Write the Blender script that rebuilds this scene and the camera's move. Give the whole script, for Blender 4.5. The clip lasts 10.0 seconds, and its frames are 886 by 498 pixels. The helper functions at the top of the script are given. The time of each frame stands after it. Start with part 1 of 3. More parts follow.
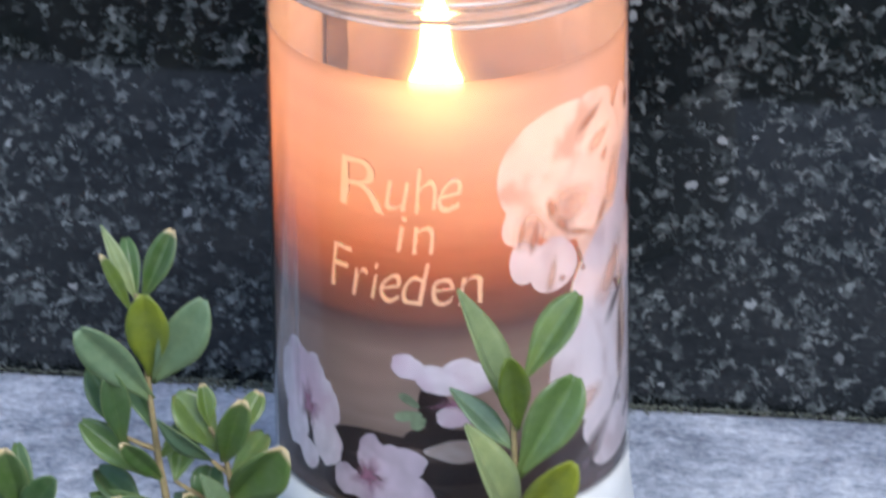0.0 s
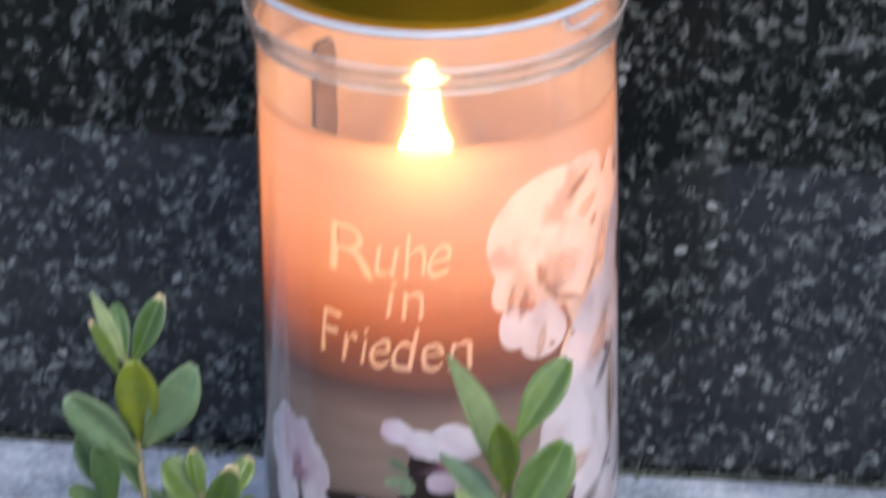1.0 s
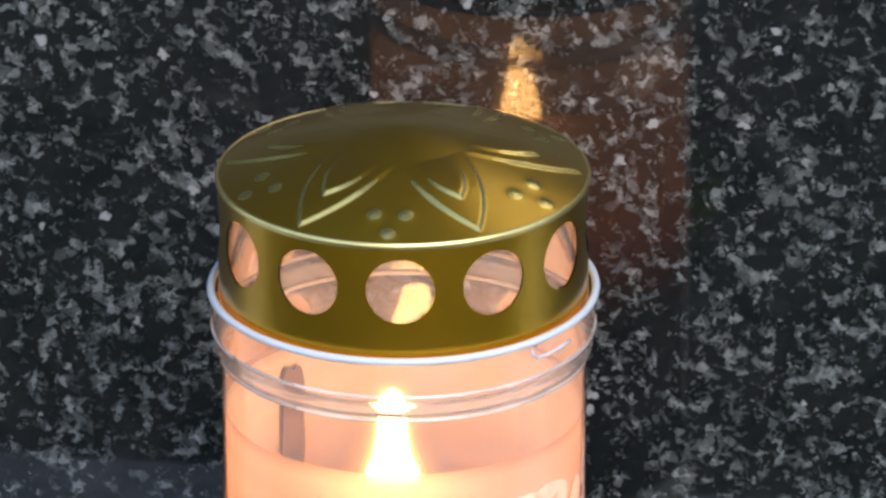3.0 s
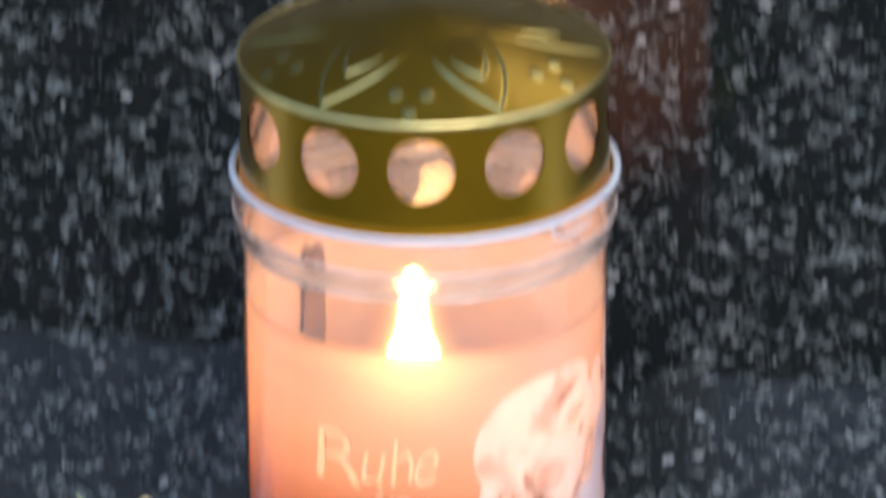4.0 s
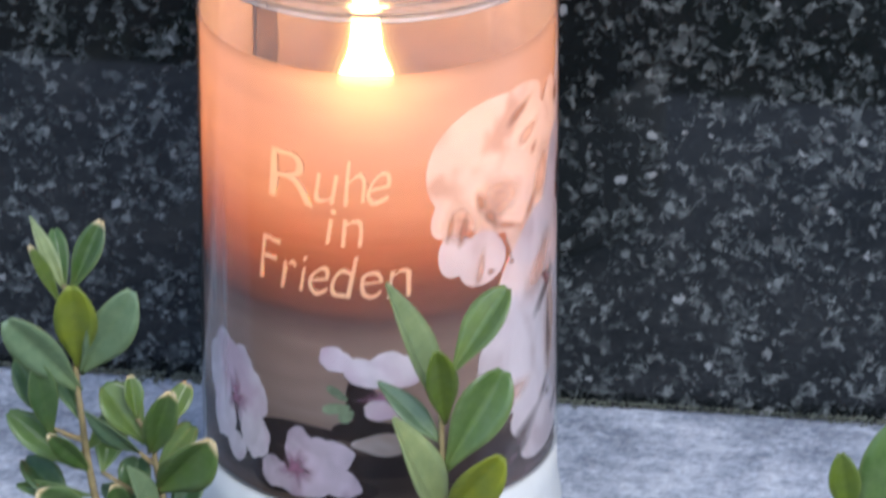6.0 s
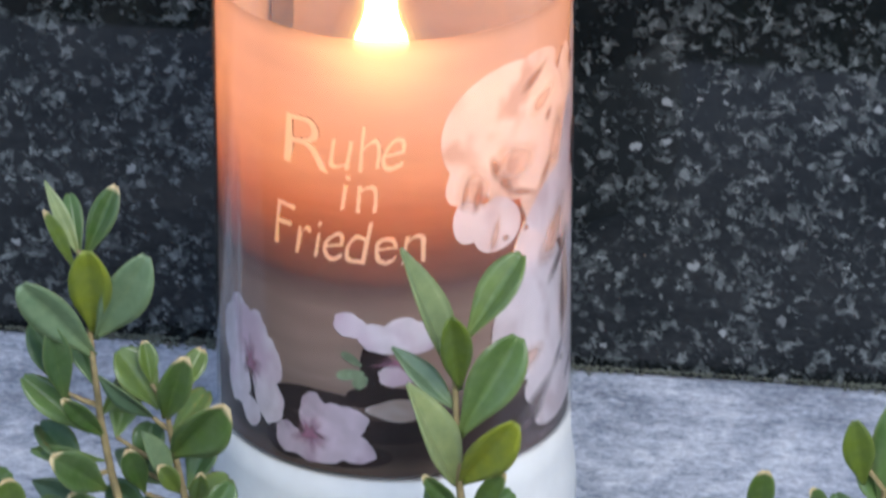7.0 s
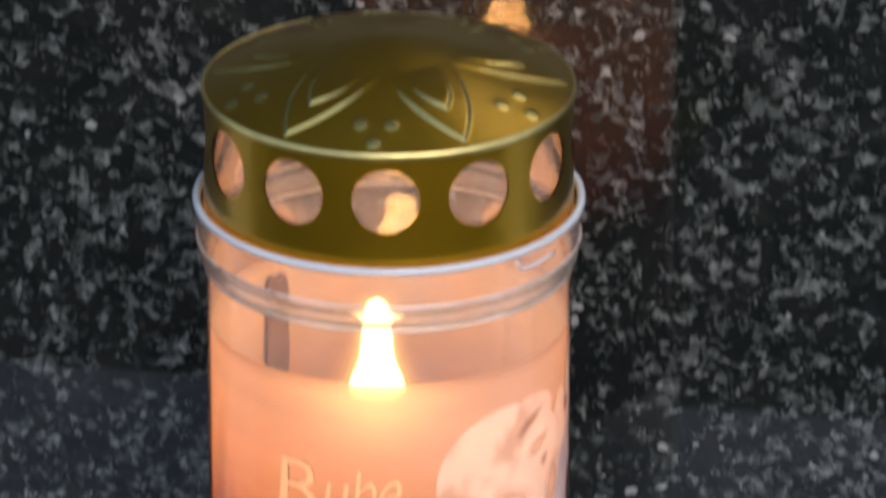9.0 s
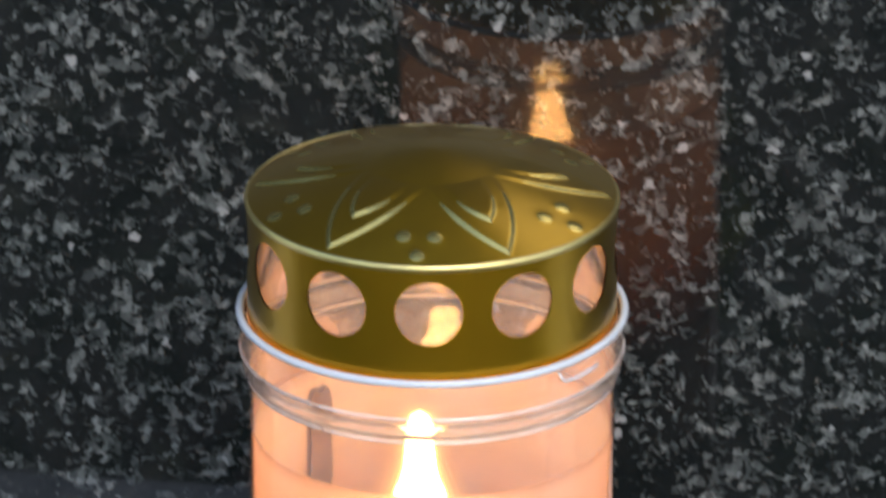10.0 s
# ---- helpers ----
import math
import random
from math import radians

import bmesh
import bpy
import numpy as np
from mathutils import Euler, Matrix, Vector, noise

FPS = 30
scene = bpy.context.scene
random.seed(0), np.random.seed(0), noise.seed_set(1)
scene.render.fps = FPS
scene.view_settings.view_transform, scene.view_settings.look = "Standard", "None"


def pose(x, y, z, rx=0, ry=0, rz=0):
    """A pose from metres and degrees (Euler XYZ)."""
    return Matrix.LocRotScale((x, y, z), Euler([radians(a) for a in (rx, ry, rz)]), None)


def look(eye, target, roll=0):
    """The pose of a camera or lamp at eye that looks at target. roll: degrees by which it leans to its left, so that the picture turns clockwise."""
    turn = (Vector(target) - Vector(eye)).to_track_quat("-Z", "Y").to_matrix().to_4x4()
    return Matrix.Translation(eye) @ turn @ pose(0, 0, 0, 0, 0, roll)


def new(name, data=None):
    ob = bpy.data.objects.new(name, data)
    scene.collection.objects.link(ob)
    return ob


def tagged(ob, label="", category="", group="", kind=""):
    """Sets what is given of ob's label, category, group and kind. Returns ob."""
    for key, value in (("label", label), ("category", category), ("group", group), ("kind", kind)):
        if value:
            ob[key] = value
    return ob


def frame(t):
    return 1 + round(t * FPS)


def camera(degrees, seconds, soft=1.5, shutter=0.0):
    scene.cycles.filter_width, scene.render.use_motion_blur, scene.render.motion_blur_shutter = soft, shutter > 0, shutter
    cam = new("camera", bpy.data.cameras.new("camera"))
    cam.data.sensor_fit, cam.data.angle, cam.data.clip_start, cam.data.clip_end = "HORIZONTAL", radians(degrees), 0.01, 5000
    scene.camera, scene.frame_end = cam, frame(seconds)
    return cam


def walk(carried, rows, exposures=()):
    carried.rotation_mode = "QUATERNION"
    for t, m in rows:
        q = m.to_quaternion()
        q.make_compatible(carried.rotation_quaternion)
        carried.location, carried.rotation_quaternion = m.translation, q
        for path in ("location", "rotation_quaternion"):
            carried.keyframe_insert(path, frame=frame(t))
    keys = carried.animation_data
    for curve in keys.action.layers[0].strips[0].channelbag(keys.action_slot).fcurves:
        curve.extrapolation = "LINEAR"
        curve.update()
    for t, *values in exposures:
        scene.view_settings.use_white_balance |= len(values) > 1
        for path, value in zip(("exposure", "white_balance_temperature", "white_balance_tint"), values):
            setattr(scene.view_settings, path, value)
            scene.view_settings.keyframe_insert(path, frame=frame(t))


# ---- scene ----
# camera: stands still before the grave and tilts up and down along the candle
cam = camera(6.414, 10.0, soft=2.8, shutter=1.15)
EYE = (0.0, -1.305, 0.6365)
ROWS = [
    (0.0, 0.059, -25.844, -0.780),
    (0.3, 0.133, -25.712, -0.739),
    (0.5, 0.144, -25.660, -0.712),
    (0.8, 0.052, -25.562, -0.777),
    (1.0, -0.032, -25.372, -0.821),
    (1.2, -0.155, -25.025, -0.719),
    (1.5, -0.173, -24.320, -0.565),
    (1.8, -0.180, -23.796, -0.431),
    (2.0, -0.193, -23.547, -0.342),
    (2.2, -0.248, -23.323, -0.246),
    (3.3, -0.318, -22.995, -0.221),
    (3.5, -0.237, -23.148, -0.245),
    (4.0, -0.142, -23.869, -0.211),
    (4.2, -0.198, -24.360, -0.201),
    (4.5, -0.282, -24.938, -0.185),
    (4.8, -0.499, -25.301, -0.073),
    (5.0, -0.707, -25.581, 0.001),
    (5.3, -0.747, -25.961, 0.000),
    (5.5, -0.651, -26.000, 0.000),
    (5.8, -0.547, -25.870, -0.097),
    (6.0, -0.514, -25.896, -0.162),
    (6.2, -0.490, -26.263, -0.172),
    (7.3, -0.370, -25.953, -0.010),
    (7.5, -0.361, -25.750, -0.013),
    (7.8, -0.358, -25.388, -0.079),
    (8.0, -0.322, -24.986, -0.123),
    (8.3, -0.319, -24.514, -0.073),
    (8.5, -0.356, -24.264, -0.039),
    (8.8, -0.401, -23.885, 0.068),
    (9.0, -0.428, -23.650, 0.139),
    (9.3, -0.375, -23.340, 0.139),
    (9.5, -0.255, -23.168, 0.139),
    (9.8, -0.148, -22.964, 0.076),
    (10.0, -0.086, -22.837, 0.034),
]
walk(cam, [(t, pose(*EYE, 90 + pitch, 0, yaw) @ pose(0, 0, 0, 0, 0, roll)) for t, yaw, pitch, roll in ROWS],
     exposures=[(0.0, 1.03, 5950, 11), (2.0, 1.03, 6500, 12), (3.5, 1.37, 6350, 10), (4.5, 1.02, 5950, 11), (6.0, 0.92, 5950, 11), (7.5, 0.92, 6250, 10), (9.0, 0.80, 6900, 12), (10.0, 1.14, 6750, 9)])

# ---- light ----
world = bpy.data.worlds.new("sky")
scene.world = world
world.use_nodes = True
wn = world.node_tree.nodes
sky = wn.new("ShaderNodeTexSky")
sky.sky_type = "NISHITA"
sky.sun_disc = False
sky.sun_elevation, sky.sun_rotation = radians(45), radians(153)
world.node_tree.links.new(sky.outputs[0], wn["Background"].inputs[0])
wn["Background"].inputs[1].default_value = 0.14
sun = new("sun", bpy.data.lights.new("sun", "SUN"))
sun.data.energy, sun.data.angle, sun.data.color = 0.97, radians(24), (1.0, 0.97, 0.93)
sun.matrix_world = look((0.28, -0.95, 1.02), (0, 0, 0))
flame_lamp = new("flame_lamp", bpy.data.lights.new("flame_lamp", "POINT"))
flame_lamp.data.energy, flame_lamp.data.color, flame_lamp.data.shadow_soft_size = 0.0038, (1.0, 0.48, 0.26), 0.005
flame_lamp.location = (-0.0022, 0, 0.0325)

# ---- materials ----
def mat(name):
    m = bpy.data.materials.new(name)
    m.use_nodes = True
    t = m.node_tree
    return m, t.nodes, t.links, t.nodes["Principled BSDF"]


def put(bsdf, **kw):
    for k, v in kw.items():
        bsdf.inputs[k.replace("_", " ")].default_value = v


def noise_tex(n, l, scale, detail=4, rough=0.55, distort=0.0, coords="Object", stretch=(1, 1, 1)):
    tc, mp, tx = n.new("ShaderNodeTexCoord"), n.new("ShaderNodeMapping"), n.new("ShaderNodeTexNoise")
    mp.inputs["Scale"].default_value = stretch
    l.new(tc.outputs[coords], mp.inputs[0])
    l.new(mp.outputs[0], tx.inputs["Vector"])
    tx.inputs["Scale"].default_value, tx.inputs["Detail"].default_value = scale, detail
    tx.inputs["Roughness"].default_value, tx.inputs["Distortion"].default_value = rough, distort
    return tx.outputs[0]


def ramp(n, l, fac, stops):
    r = n.new("ShaderNodeValToRGB")
    while len(r.color_ramp.elements) < len(stops):
        r.color_ramp.elements.new(0.5)
    for e, (p, c) in zip(r.color_ramp.elements, stops):
        e.position, e.color = p, (*c, 1)
    l.new(fac, r.inputs[0])
    return r.outputs[0]


def mixc(n, l, fac, a, b, mode="MIX"):
    m = n.new("ShaderNodeMix")
    m.data_type, m.blend_type = "RGBA", mode
    for sock, v in ((m.inputs[0], fac), (m.inputs[6], a), (m.inputs[7], b)):
        if isinstance(v, (int, float)):
            sock.default_value = v
        elif isinstance(v, tuple):
            sock.default_value = (*v, 1)
        else:
            l.new(v, sock)
    return m.outputs[2]


def bump(n, l, height, bsdf, strength, dist):
    b = n.new("ShaderNodeBump")
    b.inputs["Strength"].default_value, b.inputs["Distance"].default_value = strength, dist
    l.new(height, b.inputs["Height"])
    l.new(b.outputs[0], bsdf.inputs["Normal"])


def mix_shader(n, l, fac, a, b):
    m = n.new("ShaderNodeMixShader")
    if isinstance(fac, (int, float)):
        m.inputs[0].default_value = fac
    else:
        l.new(fac, m.inputs[0])
    l.new(a, m.inputs[1])
    l.new(b, m.inputs[2])
    return m.outputs[0]


def math_node(n, l, op, a, b, c=None):
    m = n.new("ShaderNodeMath")
    m.operation = op
    for sock, v in zip(m.inputs, (a, b, c)):
        if isinstance(v, (int, float)):
            sock.default_value = v
        elif v is not None:
            l.new(v, sock)
    return m.outputs[0]


def granite():
    """Dark polished stone with clustered angular crystals of pale feldspar and a few bright grains."""
    m, n, l, b = mat("polished_granite")
    tc, wob, vm, vadd, v = (n.new("ShaderNode" + k) for k in ("TexCoord", "TexNoise", "VectorMath", "VectorMath", "TexVoronoi"))
    l.new(tc.outputs["Object"], wob.inputs["Vector"])
    wob.inputs["Scale"].default_value, wob.inputs["Detail"].default_value = 520, 3
    vm.operation = "MULTIPLY_ADD"
    l.new(wob.outputs["Color"], vm.inputs[0])
    vm.inputs[1].default_value, vm.inputs[2].default_value = (0.0034,) * 3, (-0.0017,) * 3
    l.new(tc.outputs["Object"], vadd.inputs[0])
    l.new(vm.outputs[0], vadd.inputs[1])
    l.new(vadd.outputs[0], v.inputs["Vector"])
    v.inputs["Scale"].default_value = 700
    sep = n.new("ShaderNodeSeparateColor")
    l.new(v.outputs["Color"], sep.inputs[0])
    blots = noise_tex(n, l, 300, 4, 0.7, 0.5)
    clusters = noise_tex(n, l, 70, 2, 0.5)
    val = math_node(n, l, "MULTIPLY_ADD", sep.outputs[0], 0.16, blots)
    val = math_node(n, l, "MULTIPLY_ADD", clusters, 0.22, val)
    pale = ramp(n, l, val, [(0.715, (0, 0, 0)), (0.74, (0.4, 0.4, 0.4)), (0.81, (1, 1, 1))])
    grain = noise_tex(n, l, 900, 3, 0.6)
    dark = ramp(n, l, grain, [(0.3, (0.0036, 0.0047, 0.0051)), (0.7, (0.011, 0.0134, 0.0138))])
    light = ramp(n, l, sep.outputs[1], [(0.0, (0.031, 0.036, 0.036)), (0.5, (0.068, 0.077, 0.076)), (1.0, (0.175, 0.19, 0.186))])
    light = mixc(n, l, 0.5, light, ramp(n, l, grain, [(0.3, (0.4, 0.4, 0.4)), (0.7, (1, 1, 1))]), "MULTIPLY")
    col = mixc(n, l, pale, dark, light)
    v2 = n.new("ShaderNodeTexVoronoi")
    l.new(vadd.outputs[0], v2.inputs["Vector"])
    v2.inputs["Scale"].default_value = 170
    spark = ramp(n, l, v2.outputs["Distance"], [(0.15, (1, 1, 1)), (0.2, (0, 0, 0))])
    sep2 = n.new("ShaderNodeSeparateColor")
    l.new(v2.outputs["Color"], sep2.inputs[0])
    pick = ramp(n, l, sep2.outputs[0], [(0.78, (0, 0, 0)), (0.8, (1, 1, 1))])
    col = mixc(n, l, mixc(n, l, 1.0, spark, pick, "MULTIPLY"), col, (0.22, 0.23, 0.23))
    l.new(col, b.inputs["Base Color"])
    put(b, Roughness=0.05)
    b.inputs["Specular IOR Level"].default_value = 0.5
    return m


def ledge_stone():
    """Weathered pale granite: bluish white with darker mineral spots and a faint dirty film."""
    m, n, l, b = mat("weathered_pale_stone")
    a = noise_tex(n, l, 210, 5, 0.68, 0.5, stretch=(0.8, 1.2, 1))
    f = noise_tex(n, l, 620, 4, 0.7)
    wide = noise_tex(n, l, 30, 5, 0.65, 0.6)
    val = math_node(n, l, "MULTIPLY_ADD", wide, 0.55, math_node(n, l, "MULTIPLY", a, 0.55))
    col = ramp(n, l, val, [(0.44, (0.13, 0.16, 0.21)), (0.52, (0.28, 0.32, 0.39)), (0.59, (0.48, 0.52, 0.59)), (0.68, (0.72, 0.75, 0.79))])
    col = mixc(n, l, 0.35, col, ramp(n, l, f, [(0.36, (0.12, 0.14, 0.18)), (0.64, (0.78, 0.8, 0.84))]))
    l.new(col, b.inputs["Base Color"])
    put(b, Roughness=0.55)
    bump(n, l, math_node(n, l, "MULTIPLY_ADD", a, 2.0, f), b, 0.5, 0.0006)
    return m


def gold():
    m, n, l, b = mat("gold_lacquered_tin")
    f = noise_tex(n, l, 240, 3, 0.6)
    g = noise_tex(n, l, 60, 3, 0.6)
    l.new(ramp(n, l, g, [(0.3, (0.58, 0.325, 0.006)), (0.7, (0.63, 0.36, 0.008))]), b.inputs["Base Color"])
    put(b, Metallic=1.0)
    b.inputs["Coat Weight"].default_value, b.inputs["Coat Roughness"].default_value = 0.6, 0.22
    l.new(ramp(n, l, f, [(0.3, (0.29, 0.29, 0.29)), (0.7, (0.32, 0.32, 0.32))]), b.inputs["Roughness"])
    return m


def plain(name, color, rough=0.5, metal=0.0, vary=0.12, scale=180, bumpy=0.0):
    m, n, l, b = mat(name)
    f = noise_tex(n, l, scale, 4, 0.6)
    lo, hi = tuple(c * (1 - vary) for c in color), tuple(min(1, c * (1 + vary)) for c in color)
    l.new(ramp(n, l, f, [(0.3, lo), (0.7, hi)]), b.inputs["Base Color"])
    put(b, Roughness=rough, Metallic=metal)
    if bumpy:
        bump(n, l, f, b, bumpy, 0.0005)
    return m


def glass(haze):
    m, n, l, b = mat("clear_jar_glass" if haze < 0.1 else "hazy_jar_glass" if haze < 0.5 else "milky_glass_ring")
    n.remove(b)
    tr, gl, df, tl, fr = (n.new("ShaderNode" + k) for k in ("BsdfTransparent", "BsdfGlossy", "BsdfDiffuse", "BsdfTranslucent", "Fresnel"))
    if haze >= 0.5:
        tr = n.new("ShaderNodeBsdfRefraction")
        tr.inputs["Roughness"].default_value, tr.inputs["IOR"].default_value = 0.12, 1.4
        haze *= 0.2
    tr.inputs[0].default_value = (0.97, 0.97, 0.97, 1)
    gl.inputs["Roughness"].default_value = 0.12 if haze < 0.1 else 0.07
    fr.inputs[0].default_value = 1.5 if haze < 0.1 else 1.65
    df.inputs[0].default_value = tl.inputs[0].default_value = (0.84, 0.82, 0.84, 1)
    f = noise_tex(n, l, 90, 3, 0.6, stretch=(1, 1, 0.4))
    veil = ramp(n, l, f, [(0.3, (haze * 0.7,) * 3), (0.7, (haze * 1.3,) * 3)])
    s = mix_shader(n, l, veil, tr.outputs[0], mix_shader(n, l, 0.15, df.outputs[0], tl.outputs[0]))
    s = mix_shader(n, l, fr.outputs[0], s, gl.outputs[0])
    l.new(s, n["Material Output"].inputs[0])
    return m


def by_height(n, l, low, high, stops):
    tc, sep, mr = n.new("ShaderNodeTexCoord"), n.new("ShaderNodeSeparateXYZ"), n.new("ShaderNodeMapRange")
    l.new(tc.outputs["Object"], sep.inputs[0])
    mr.inputs[1].default_value, mr.inputs[2].default_value = low, high
    l.new(sep.outputs[2], mr.inputs[0])
    return ramp(n, l, mr.outputs[0], stops)


def print_film(name, color, clear, through_light, vary=0.1, scale=160, tan=None, soft_edge=False):
    """Ink on a clear film: a little light goes straight through, the rest is scattered to either side."""
    m, n, l, b = mat(name)
    n.remove(b)
    tr, df, tl = (n.new("ShaderNode" + k) for k in ("BsdfTransparent", "BsdfDiffuse", "BsdfTranslucent"))
    if isinstance(color, list):
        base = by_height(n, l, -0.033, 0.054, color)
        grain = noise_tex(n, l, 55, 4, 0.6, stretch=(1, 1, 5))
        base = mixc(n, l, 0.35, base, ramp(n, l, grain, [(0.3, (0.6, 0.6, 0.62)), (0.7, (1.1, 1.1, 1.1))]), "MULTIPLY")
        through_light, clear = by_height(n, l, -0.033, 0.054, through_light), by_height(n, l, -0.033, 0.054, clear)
    else:
        f = noise_tex(n, l, scale, 4, 0.6)
        base = ramp(n, l, f, [(0.3, tuple(c * (1 - vary) for c in color)), (0.7, tuple(min(1, c * (1 + vary)) for c in color))])
        if tan:
            soft = noise_tex(n, l, 130, 2, 0.45, 0.4, stretch=(1, 1, 0.7))
            base = mixc(n, l, ramp(n, l, soft, [(0.34, (0.75, 0.75, 0.75)), (0.52, (0, 0, 0))]), base, tan)
    for s in (df, tl, tr):
        l.new(base, s.inputs[0])
    if isinstance(color, list):
        # paler towards the top, standing in for stronger flame light inside
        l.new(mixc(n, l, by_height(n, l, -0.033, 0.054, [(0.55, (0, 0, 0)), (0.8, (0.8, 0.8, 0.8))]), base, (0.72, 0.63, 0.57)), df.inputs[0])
    passing = tl.outputs[0]
    if isinstance(color, list):
        rf = n.new("ShaderNodeBsdfRefraction")
        rf.inputs["Roughness"].default_value, rf.inputs["IOR"].default_value = 0.85, 1.4
        l.new(base, rf.inputs[0])
        passing = mix_shader(n, l, 0.25, passing, rf.outputs[0])
    s = mix_shader(n, l, through_light, df.outputs[0], passing)
    s = mix_shader(n, l, clear, s, tr.outputs[0])
    if soft_edge:
        uv, sep, none = n.new("ShaderNodeTexCoord"), n.new("ShaderNodeSeparateXYZ"), n.new("ShaderNodeBsdfTransparent")
        l.new(uv.outputs["UV"], sep.inputs[0])
        s = mix_shader(n, l, ramp(n, l, sep.outputs[0], [(0.1, (0.25, 0.25, 0.25)), (0.6, (0.65, 0.65, 0.65)), (1.0, (1, 1, 1))]), s, none.outputs[0])
    l.new(s, n["Material Output"].inputs[0])
    return m


def wax_mat():
    m, n, l, b = mat("candle_wax")
    put(b, Roughness=0.45)
    b.inputs["Base Color"].default_value = (0.95, 0.86, 0.74, 1)
    b.inputs["Subsurface Weight"].default_value = 1.0
    b.inputs["Subsurface Radius"].default_value = (1.0, 0.45, 0.18)
    b.inputs["Subsurface Scale"].default_value = 0.014
    return m


def emit(name, color, strength):
    m, n, l, b = mat(name)
    b.inputs["Base Color"].default_value = (*color, 1)
    b.inputs["Emission Color"].default_value = (*color, 1)
    b.inputs["Emission Strength"].default_value = strength
    return m


def halo(name, color, strength):
    """A shell that imitates the glow round a flame: mostly clear, faintly glowing."""
    m, n, l, b = mat(name)
    n.remove(b)
    tr, em = n.new("ShaderNodeBsdfTransparent"), n.new("ShaderNodeEmission")
    em.inputs[0].default_value, em.inputs[1].default_value = (*color, 1), strength
    add = n.new("ShaderNodeAddShader")
    l.new(em.outputs[0], add.inputs[0])
    l.new(tr.outputs[0], add.inputs[1])
    l.new(add.outputs[0], n["Material Output"].inputs[0])
    return m


def leaf_mat(name, dark, light, tip, thin=0.24):
    m, n, l, b = mat(name)
    tc, sep, oi = n.new("ShaderNodeTexCoord"), n.new("ShaderNodeSeparateXYZ"), n.new("ShaderNodeObjectInfo")
    l.new(tc.outputs["UV"], sep.inputs[0])
    f = noise_tex(n, l, 300, 4, 0.6)
    col = ramp(n, l, f, [(0.3, dark), (0.7, light)])
    var = ramp(n, l, oi.outputs["Random"], [(0.0, (0.55, 0.65, 0.65)), (0.5, (0.95, 1, 0.95)), (1.0, (1.5, 1.25, 0.9))])
    col = mixc(n, l, 1.0, col, var, "MULTIPLY")
    blot = noise_tex(n, l, 110, 3, 0.6)
    col = mixc(n, l, ramp(n, l, blot, [(0.42, (0, 0, 0)), (0.7, (0.45, 0.45, 0.45))]), col, (0.20, 0.26, 0.14))
    low = ramp(n, l, sep.outputs[1], [(0.0, (0.5, 0.5, 0.5)), (0.35, (0, 0, 0))])
    col = mixc(n, l, low, col, (0.20, 0.24, 0.07))
    rib = ramp(n, l, sep.outputs[0], [(0.47, (0, 0, 0)), (0.5, (1, 1, 1)), (0.53, (0, 0, 0))])
    col = mixc(n, l, mixc(n, l, 1.0, rib, (0.16, 0.16, 0.16), "MULTIPLY"), col, (0.2, 0.26, 0.09))
    rim = ramp(n, l, sep.outputs[0], [(0.0, (0.35, 0.35, 0.35)), (0.07, (0, 0, 0)), (0.93, (0, 0, 0)), (1.0, (0.35, 0.35, 0.35))])
    col = mixc(n, l, rim, col, (0.3, 0.34, 0.13))
    if tip:
        end = ramp(n, l, sep.outputs[1], [(0.90, (0, 0, 0)), (0.96, (1, 1, 1))])
        col = mixc(n, l, end, col, (0.62, 0.5, 0.28))
    l.new(col, b.inputs["Base Color"])
    put(b, Roughness=0.28)
    tl = n.new("ShaderNodeBsdfTranslucent")
    l.new(mixc(n, l, 1.0, col, (1.5, 1.5, 0.5), "MULTIPLY"), tl.inputs[0])
    s = mix_shader(n, l, thin, b.outputs[0], tl.outputs[0])
    l.new(s, n["Material Output"].inputs[0])
    bump(n, l, math_node(n, l, "MULTIPLY_ADD", blot, 3.0, f), b, 0.4, 0.0004)
    return m


GRANITE, LEDGE, GOLD = granite(), ledge_stone(), gold()
TIN = plain("bare_tin", (0.10, 0.085, 0.11), 0.2, 1.0, 0.05)
GOLD_EDGE = plain("bright_gold_edge", (0.95, 0.74, 0.30), 0.34, 1.0)
# paler gold, painted where stamped ridges and dots catch the sky
GOLD_GLINT = plain("pale_gold_glint", (0.88, 0.69, 0.22), 0.27, 1.0)
GLASS, HAZY, COLLAR, BEAD, RING = glass(0.022), glass(0.17), glass(0.1), glass(0.4), glass(0.5)
RIM = plain("pale_rolled_rim", (0.5, 0.54, 0.6), 0.3, 0.0, 0.05)
FOOT = plain("white_plastic", (0.66, 0.65, 0.62), 0.4, 0.0, 0.04)
WAX, WICK = wax_mat(), plain("charred_wick", (0.03, 0.025, 0.02), 0.9)
FLAME = emit("flame", (1.0, 0.47, 0.145), 14.0)
HALOS = [(grow, lift, halo("flame_halo", (1.0, green, 0.16), strength)) for grow, lift, green, strength in (
    (1.16, 0.0003, 0.62, 0.26), (1.36, 0.0006, 0.58, 0.12), (1.65, 0.0009, 0.54, 0.06), (2.0, 0.0013, 0.50, 0.04))]
